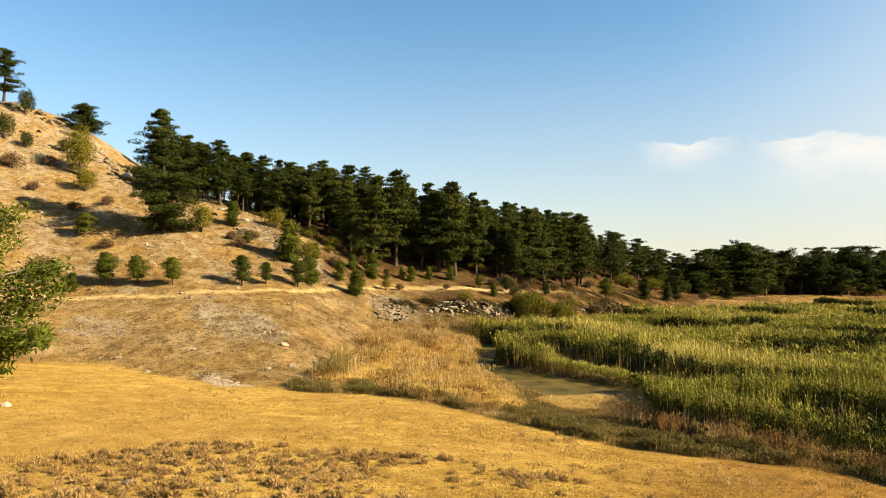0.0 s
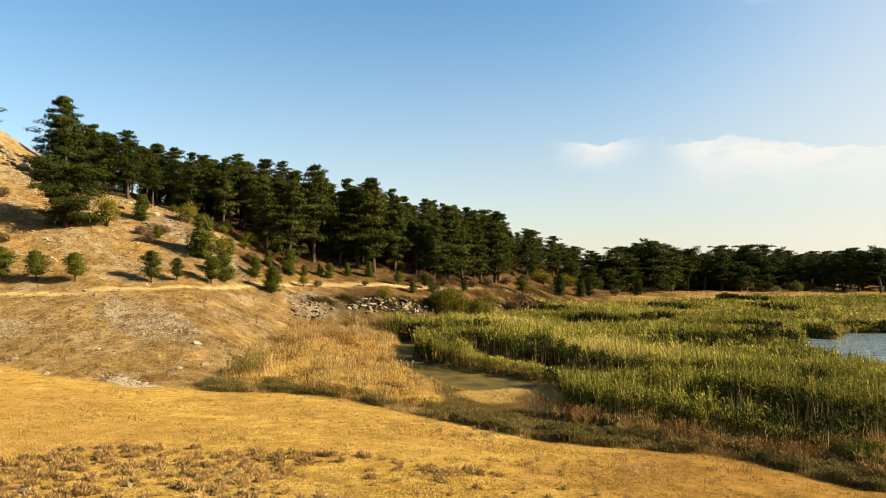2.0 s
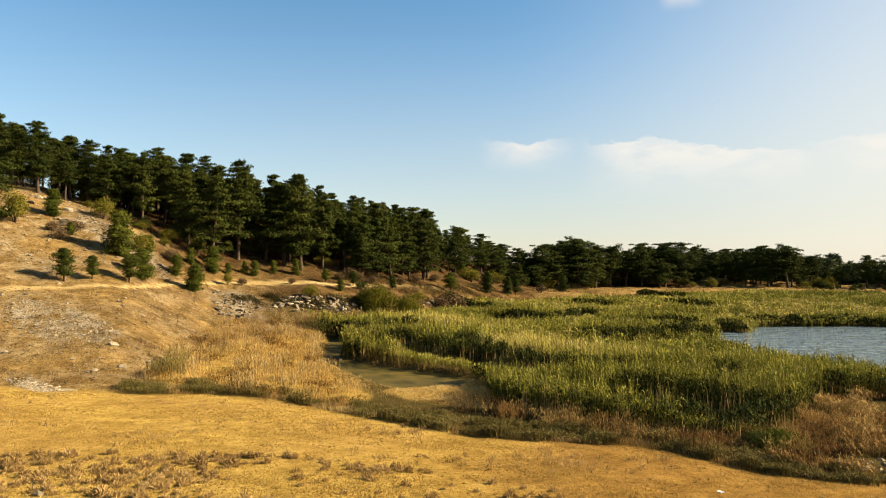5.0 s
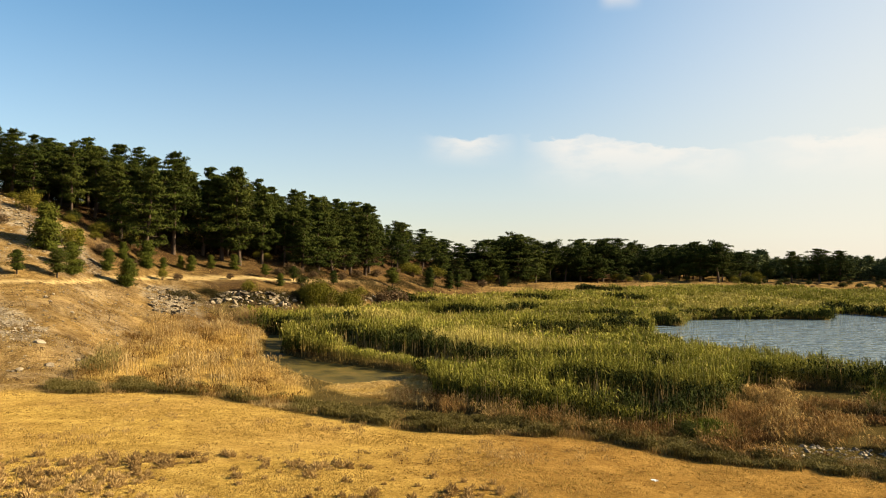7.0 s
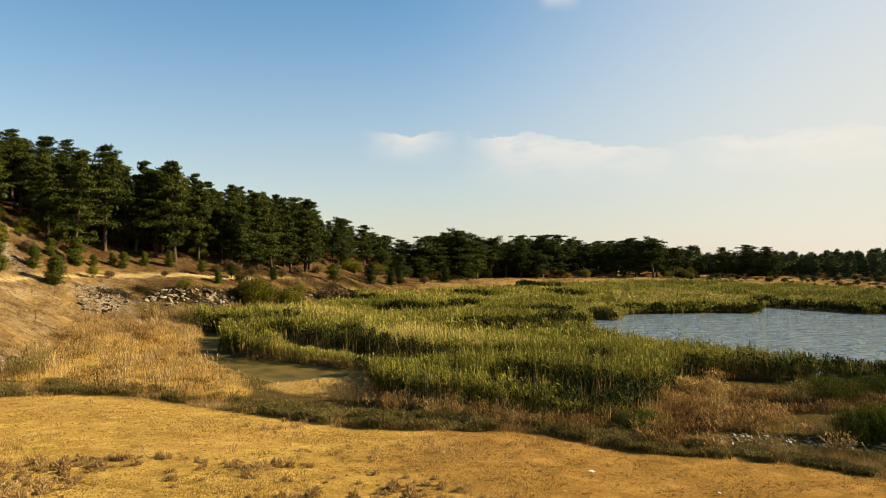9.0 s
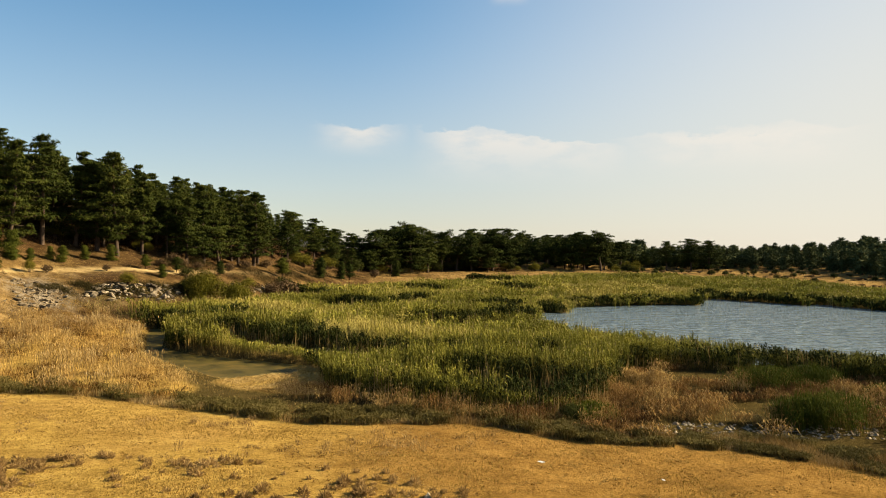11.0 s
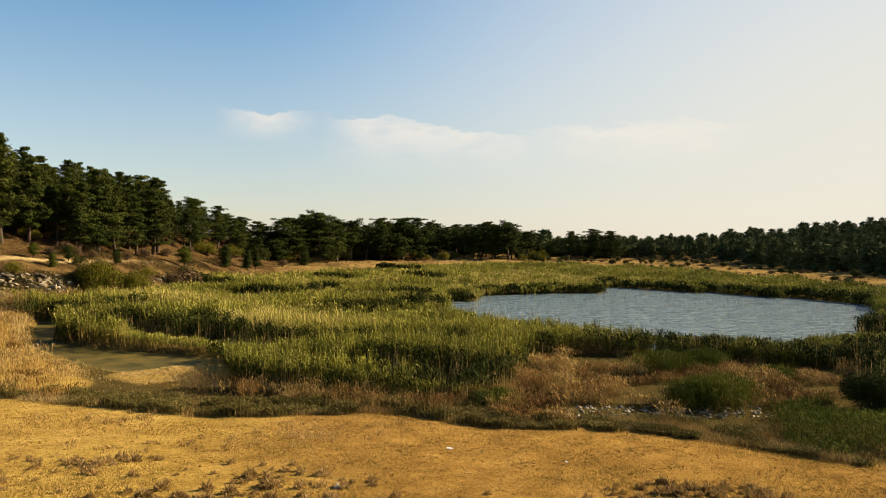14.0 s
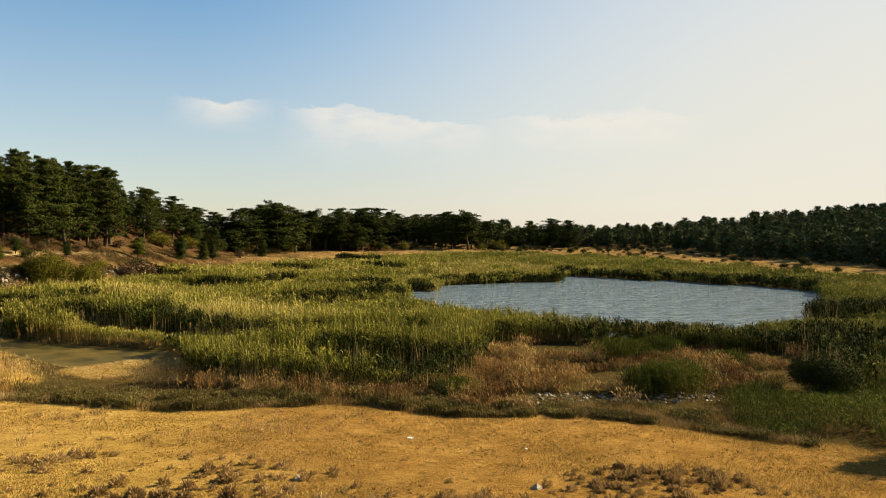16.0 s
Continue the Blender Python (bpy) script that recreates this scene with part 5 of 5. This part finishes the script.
# green clumps among the dead reeds
for cx, cy, cr, ch in ((35.8, 29.6, 1.8, 1.5), (38.6, 29.0, 1.5, 1.4), (30.9, 21.9, 1.7, 1.8), (29.6, 22.6, 1.2, 1.6), (38.5, 24.0, 1.2, 1.0), (21.4, 28.0, 0.9, 0.9)):
    q = M_RNG.normal(0, cr * 0.5, (110, 2))
    tufts("reed_clump", cx + q[:, 0], cy + q[:, 1], ch * (1 - 0.25 * np.hypot(*q.T) / cr).clip(0.3), SEDGE, "dark green reed clump among brown dead reeds", M_RNG, 24, 0.4, 0.03, 0.13, stalks=2, plumes=0.3, low=0.05)

# scrub along the meadow's foot
rs, xs, ys = M_RNG, [], []
az = np.radians(rs.uniform(-12, 64, 9000))
r = line_at(1, np.sin(az), np.cos(az)) + rs.uniform(-0.7, 1, 9000) * 1.8 + 0.5
x, y = np.sin(az) * r, np.cos(az) * r
d, ra, rb = cells(x, y, 1.1, 7.0)
k = (ra > 0.16) & (d < 0.70) & ~inside(x, y, STONY) & ~inside(x, y, STRAWMAT) & ((az < radians(42)) | (ra > 0.38))
x, y = x[k], y[k]
stand("low_scrub", x, y, (0.26 + 0.36 * ra[k]) * (1 - 0.55 * d[k] ** 2) * (1 - 0.45 * np.clip((np.degrees(np.arctan2(x, y)) - 36) / 5, 0, 1)), SCRUB, "low grey-green scrub along the foot of the meadow", M_RNG, 7, 0.16, 0.014, 0.6, category="scrub", tops=18, leaf=0.13)

x, y = np.sin(az) * r, np.cos(az) * r
k = (ra < 0.45) & (rs.random(len(x)) < 0.6)
stand("fringe_grass", x[k], y[k], 0.30 + 0.12 * wob(x[k], y[k], 2, 4), DRYREED, "straw-coloured grass among the scrub", M_RNG, 12, 0.2, 0.008, 0.5, category="grass", tone=rb[k])
# dry grass and cushions on the meadow and the slope
def sector(n, a0, a1, r0, r1, power=1.0):
    """Points over a sector; r1: a range or a break line's number and how far past it."""
    az = np.radians(rs.uniform(a0, a1, n))
    end = r1 if np.isscalar(r1) else line_at(r1[0], np.sin(az), np.cos(az)) + r1[1]
    start = r0 if np.isscalar(r0) else line_at(r0[0], np.sin(az), np.cos(az)) + r0[1]
    r = start + (end - start) * rs.uniform(0, 1, n) ** power
    return np.sin(az) * r, np.cos(az) * r


x, y = sector(60000, -36, 72, 15, (1, 0.5), 1.1)
k = wob(x, y, 3.2, 3) + 0.6 * wob(x, y, 9, 1) + rs.normal(0, 0.5, len(x)) > -0.25 + 0.7 * np.clip((np.degrees(np.arctan2(x, y)) - 8) / 16, 0, 1)
stand("meadow_grass", x[k], y[k], 0.09 + 0.04 * wob(x[k], y[k], 3, 4), STRAW, "short dry yellow grass of the meadow", M_RNG, 4, 0.10, 0.012, 0.8, category="grass")


def cushion(seed, twigs):
    """A low round cushion plant about 1 m across: dead twigs fanning from one root, ragged at the rim."""
    rng = np.random.default_rng(seed)
    d = rng.normal(size=(twigs, 3))
    d[:, 2] = np.abs(d[:, 2]) * 0.9 + 0.05
    d /= np.linalg.norm(d, axis=1, keepdims=True)
    az = np.arctan2(d[:, 1], d[:, 0])
    lobe = 0.40 + 0.07 * np.sin(3 * az + seed) + 0.05 * np.sin(5 * az + 2 * seed)
    reach = (lobe * rng.uniform(0.8, 1.1, twigs))[:, None] * (1, 1, 1.2)
    tip, base = d * reach, d * reach * 0.35 + rng.normal(0, 0.03, (twigs, 3))
    side = np.cross(d, rng.normal(size=(twigs, 3)))
    side = side / (np.linalg.norm(side, axis=1, keepdims=True) + 1e-9) * 0.026
    mid = base + (tip - base) * 0.72 + rng.normal(0, 0.02, (twigs, 3))
    v = np.stack([base, mid + side, tip, mid - side], 1).reshape(-1, 3)
    v[:, 2] = np.maximum(v[:, 2], -0.05)
    return mesh_from("cushion_plant", v, np.arange(len(v)).reshape(-1, 4), CUSHION, attrs={"rise": np.tile([0, 0.6, 1, 0.6], twigs)})


CUSHIONS = [cushion(201 + i, 420) for i in range(6)]
x, y = sector(6000, -36, 72, 14.6, 31, 0.9)
az = np.degrees(np.arctan2(x, y))
drift = rs.normal(0, 0.45, len(x)) + 0.6 * wob(x, y, 2.6, 6) + 0.4 * wob(x, y, 6, 2)
k = (drift > 0.30 - 0.40 * np.clip((6 - az) / 14, 0, 1)) & (np.hypot(x, y) < 28.5 - 6.5 * np.clip((az + 8) / 38, 0, 1) + 1.8 * wob(x, y, 6, 2))
x, y = x[k], y[k]
near = np.argsort(np.hypot(x, y) + 0.15 * np.abs(np.degrees(np.arctan2(x, y)) - 4))
for i in near[:290]:
    ob = new("cushion_plant", CUSHIONS[rs.integers(6)])
    w = 0.30 + 0.45 * rs.random() ** 1.6
    ob.matrix_basis = Matrix.LocRotScale((x[i], y[i], float(place_on(x[i], y[i])) - 0.02), Euler((0, 0, rs.uniform(0, 6.28))), (w * rs.uniform(0.9, 1.3), w, w * rs.uniform(0.75, 1.15)))
    tagged(ob, "grey-brown dry cushion plant on the yellow meadow", "shrub", "cushion plants")
vs = []
for i in near[290:]:
    q = CUSHIONS[rs.integers(6)]
    v = np.zeros(len(q.vertices) * 3)
    q.vertices.foreach_get("co", v)
    v = v.reshape(-1, 4, 3)[rs.permutation(len(v) // 12)[:130]].reshape(-1, 3)
    t, w = rs.uniform(0, 6.28), 0.26 + 0.40 * rs.random() ** 1.8
    vs.append(np.stack([x[i] + w * (v[:, 0] * math.cos(t) - v[:, 1] * math.sin(t)), y[i] + w * (v[:, 0] * math.sin(t) + v[:, 1] * math.cos(t)), float(place_on(x[i], y[i])) - 0.02 + w * v[:, 2]], 1))
vs = np.concatenate(vs)
tagged(new("cushion_plants", mesh_from("cushion_plants", vs, np.arange(len(vs)).reshape(-1, 4), CUSHION)), "small brown cushion plants scattered over the meadow", "scrub", kind="stuff")
# small bent tufts and clods that roughen the grazed turf
x, y = sector(15000, -36, 72, 14.5, (1, 0.3), 0.9)
k = wob(x, y, 0.9, 4) + 0.5 * wob(x, y, 3.2, 1) + rs.normal(0, 0.4, len(x)) > 0.15
stand("turf_tufts", x[k], y[k], 0.05 + 0.04 * rs.random(k.sum()), RUSTGRASS, "small bent tufts of grazed dry turf", M_RNG, 9, 0.04, 0.010, 0.9, category="grass", tone=rs.uniform(0.25, 0.95, k.sum()))
x, y = sector(1500, -36, 30, 26, (1, 0), 1.0)
k = wob(x, y, 3.4, 6) + rs.normal(0, 0.4, len(x)) > 0.55
stand("cushion_plants", x[k], y[k], 0.17 + 0.09 * rs.uniform(-1, 1, k.sum()), CUSHION, "brown dry cushion plants towards the meadow's foot", M_RNG, 16, 0.13, 0.012, 0.9, category="scrub", tops=20, leaf=0.09)
x, y = sector(52000, -36, 14, (1, 0), (5, 25))
k = (wob(x, y, 4, 2) + rs.normal(0, 0.5, len(x)) > -0.2) & ~inside(x, y, FAN) & (np.abs(np.hypot(x, y) - (line_at(3, x, y) + line_at(4, x, y)) / 2) > 1.3)
stand("slope_grass", x[k], y[k], 0.15 + 0.06 * wob(x[k], y[k], 3, 4), SLOPEGRASS, "tufts of dry tan grass on the stony slope", M_RNG, 4, 0.2, 0.014, 0.8, category="grass")
x, y = sector(40000, -36, 40, (2, -2), (5, 26))
d, ra, rb = cells(x, y, 0.9, 13.0)
k = (ra + 0.3 * wob(x, y, 5, 9) > 0.46) & (d < 0.5) & (rs.random(len(x)) < 0.7) & ~inside(x, y, FAN) & (np.abs(np.hypot(x, y) - (line_at(3, x, y) + line_at(4, x, y)) / 2) > 1.4)
stand("slope_scrub", x[k], y[k], (0.14 + 0.22 * rb[k]) * (1 - 0.6 * d[k]), BROWNTWIG, "brown dry scrub dotted over the stony slope", M_RNG, 5, 0.12, 0.012, 0.8, category="scrub", tops=12, leaf=0.13)

# dark thickets along the bank beyond the marsh
px, py, ph = [], [], []
for cx, cy, cr, ch in ((23.1, 119.0, 2.6, 1.5), (30.5, 128.0, 2.2, 1.3), (35.6, 136.0, 3.4, 1.6), (41.0, 143.5, 3.0, 1.2), (62.0, 163.0, 4.0, 1.4), (72.5, 174.0, 4.0, 2.2), (9.4, 110.8, 2.0, 1.4), (13.7, 116.4, 2.2, 1.5), (20.0, 113.5, 2.4, 1.6), (25.5, 117.5, 2.6, 1.9), (29.0, 122.5, 2.4, 1.4), (50.0, 154.0, 3.0, 1.2), (16.5, 107.5, 2.0, 1.2), (33.0, 131.0, 2.4, 1.0), (-4.5, 88.8, 1.4, 0.9), (0.0, 91.5, 1.6, 1.0), (3.6, 93.5, 1.5, 1.0), (6.5, 96.5, 1.6, 1.1), (-1.8, 92.5, 1.2, 0.8), (9.0, 98.5, 1.5, 1.3)):
    q = M_RNG.normal(0, cr * 0.55, (90, 2)) * (1.2, 0.6)
    px.append(cx + q[:, 0])
    py.append(cy + q[:, 1])
    ph.append(0.8 * ch * (1.1 - 0.7 * np.hypot(*q.T) / cr).clip(0.2))
px, py, ph = np.concatenate(px), np.concatenate(py), np.concatenate(ph)
stand("bank_thicket", px, py, ph, THICKET, "dark brown-green thickets along the bank of the marsh", M_RNG, 2, 0.3, 0.012, 0.5, category="scrub", tops=44, leaf=0.20, leafy_from=0.1)
# ---- stones ----
STONES = [stone_mesh(s) for s in (1.0, 2.3, 3.1, 4.7)]
HEAPROCKS = [stone_mesh(s, 1.3, 1, LIMESTONE if i == 1 else DARKSTONE) for i, s in enumerate((1.1, 2.6, 3.9, 5.5))]
SHARDS = [stone_mesh(s, 0.9, 1) for s in (1.3, 2.1, 5.2, 6.4, 7.7)]
S_RNG = np.random.default_rng(21)


def boulder(x, y, w, label, group="loose boulders", sink=0.25, stock=None):
    stock = stock or STONES + SHARDS
    ob = new("boulder", stock[S_RNG.integers(len(stock))])
    ob.matrix_basis = Matrix.LocRotScale((x, y, float(place_on(x, y)) + w * (0.34 - sink)), Euler((S_RNG.uniform(-0.3, 0.3), S_RNG.uniform(-0.3, 0.3), S_RNG.uniform(0, 6))), (w * S_RNG.uniform(0.85, 1.2), w * S_RNG.uniform(0.75, 1.0), w * S_RNG.uniform(0.7, 1.0)))
    return tagged(ob, label, "boulder", group)


for x, y, w in ((-13.0, 58.4, 0.75), (-21.7, 52.4, 0.8), (-21.1, 34.5, 0.7), (13.8, 14.4, 0.5), (8.3, 18.3, 0.45), (-6.9, 22.3, 0.45), (-9.6, 21.9, 0.45)):
    boulder(x, y, w, "grey-brown limestone boulder lying in dry grass", sink=0.32, stock=SHARDS if x > 0 else None)
for _ in range(90):
    az, r = radians(S_RNG.uniform(-31, -6)), S_RNG.uniform(50, 128)
    boulder(r * math.sin(az), r * math.cos(az), 0.18 + 0.5 * S_RNG.random() ** 2, "weathered grey limestone block on the dry slope", "slope blocks")


def rubble(poly, count, step, most, pile, label):
    """A heap of broken stones, each a stone of its own."""
    heap = tagged(new("rubble_heap"), label, "rocks")
    hx, hy = scatter(poly, step, S_RNG, 0.9)
    keep = S_RNG.permutation(len(hx))[:count]
    rim = near_line(hx, hy, poly + poly[:1])
    for x, y, r in zip(hx[keep], hy[keep], rim[keep]):
        ob = part("stone", HEAPROCKS[S_RNG.integers(4)], heap)
        w = 0.14 + most * S_RNG.random() ** 3.2
        ob.matrix_basis = Matrix.LocRotScale((x, y, float(place_on(x, y)) + w * 0.12 + min(r, 2.0) * pile * S_RNG.uniform(0, 1)), Euler((S_RNG.uniform(-0.6, 0.6), S_RNG.uniform(-0.6, 0.6), S_RNG.uniform(-3, 3))), (w, w * S_RNG.uniform(0.5, 1), w * S_RNG.uniform(0.4, 0.9)))
    return heap


rubble(HEAP, 300, 0.40, 1.15, 0.32, "heap of pale limestone rubble beside the marsh")
rubble([(-9.0, 90.0), (-7.4, 80.5), (-5.0, 80.5), (-3.4, 87.5), (-2.8, 91.5)], 200, 0.5, 0.8, 0.05, "pale limestone rubble spilling down the bank")
rubble([(14.0, 104.0), (20.0, 109.5), (26.5, 116.0), (28.0, 120.5), (21.5, 115.0), (14.5, 108.0)], 120, 0.6, 0.8, 0.15, "limestone rubble among dark shrubs on the bank")


def scree(poly, step, lo, hi, label):
    """Small angular stones strewn over an area, joined."""
    x, y = scatter(poly, step, S_RNG, 0.9)
    z = place_on(x, y)
    n = len(x)
    octa = np.array([(1, 0, 0), (0, 1, 0), (-1, 0, 0), (0, -1, 0), (0, 0, 1), (0, 0, -1), (0.7, 0.7, 0.5), (-0.6, 0.7, 0.55)], float)
    tri = np.array([(0, 6, 4), (0, 1, 6), (6, 1, 4), (1, 7, 4), (1, 2, 7), (7, 2, 4), (2, 3, 4), (3, 0, 4), (1, 0, 5), (2, 1, 5), (3, 2, 5), (0, 3, 5)])
    s = S_RNG.uniform(lo, hi, n) ** 1.0
    a = S_RNG.uniform(0, 6.28, n)
    v = octa[None] * S_RNG.uniform(0.65, 1.3, (n, 8, 1)) * s[:, None, None] * (1, 0.8, 0.6)
    c, q = np.cos(a)[:, None], np.sin(a)[:, None]
    v = np.stack([v[..., 0] * c - v[..., 1] * q, v[..., 0] * q + v[..., 1] * c, v[..., 2]], -1) + np.stack([x, y, z], 1)[:, None]
    f = (tri[None] + (np.arange(n) * 8)[:, None, None]).reshape(-1, 3)
    return tagged(new("scree", mesh_from("scree", v.reshape(-1, 3), f, LIMESTONE)), label, "stones", kind="stuff")


for q, step in zip(SCREES, (0.2, 0.28, 0.16, 0.42, 0.26)):
    scree(q, step, 0.03, 0.14, "pale grey limestone scree on the embankment")
scree([(-26.3, 98.8), (-22.3, 97.9), (-18.1, 94.7), (-13.8, 91.7), (-13.6, 87.6), (-18.3, 88.0), (-22.3, 92.8), (-26.0, 95.5)], 0.42, 0.06, 0.30, "pale grey rocks down the flank of the hill")
scree(STONY, 0.30, 0.04, 0.16, "pale stones on dark drying mud")

# outcrops along the crest and stones over the hill
for az, r, w in ((-31.5, 143, 2.2), (-30.6, 142, 1.6), (-29.4, 141, 2.4), (-28.2, 139, 1.8), (-27.3, 138, 2.0), (-26.5, 134, 1.4), (-25.6, 128, 2.2), (-25.0, 124, 1.5), (-24.3, 120, 1.8), (-23.2, 117, 1.3), (-17.5, 104, 1.2), (-16.2, 101, 1.4), (-30.2, 132, 1.2), (-28.7, 126, 1.4), (-26.9, 120, 1.2)):
    for _ in range(7):
        a, q = radians(az + S_RNG.uniform(-0.7, 0.7)), r + S_RNG.uniform(-3.5, 3.5)
        boulder(q * math.sin(a), q * math.cos(a), w * S_RNG.uniform(0.3, 1.1), "rough grey limestone outcrop on the crest of the hill", "crest outcrops", 0.3, HEAPROCKS)
scree([(-62, 84), (-84, 112), (-72, 126), (-52, 118), (-34, 112), (-22, 98), (-16, 84), (-30, 78), (-44, 78)], 1.15, 0.06, 0.28, "loose pale stones strewn over the dry hillside")
scree([(-42, 62), (-36, 74), (-20, 73), (-8, 84), (-6, 74), (-12, 52), (-24, 54)], 1.0, 0.04, 0.18, "loose pale stones strewn over the embankment")

# pale scraps
def scrap(x, y, w, label):
    ob = new("plastic_scrap", bpy.data.meshes.new("plastic_scrap"))
    bm = bmesh.new()
    bmesh.ops.create_grid(bm, x_segments=5, y_segments=4, size=0.5)
    for v in bm.verts:
        v.co.z = 0.16 * noise.noise(v.co * 3.1 + Vector((x, y, 0))) + 0.10
    bmesh.ops.solidify(bm, geom=bm.faces[:], thickness=0.02)
    bm.to_mesh(ob.data)
    bm.free()
    m, n, l, b = blank("white_plastic", 0.5, 0.4)
    b.inputs["Base Color"].default_value = (0.75, 0.75, 0.72, 1)
    ob.data.materials.append(m)
    ob.matrix_basis = Matrix.LocRotScale((x, y, float(place_on(x, y))), Euler((0, 0, x)), (w, w * 0.6, w))
    tagged(ob, label, "litter")


scrap(14.3, 21.6, 0.24, "crumpled white plastic scrap lying on the dry meadow")
scrap(16.9, 18.2, 0.16, "small white plastic scrap lying on the dry meadow")
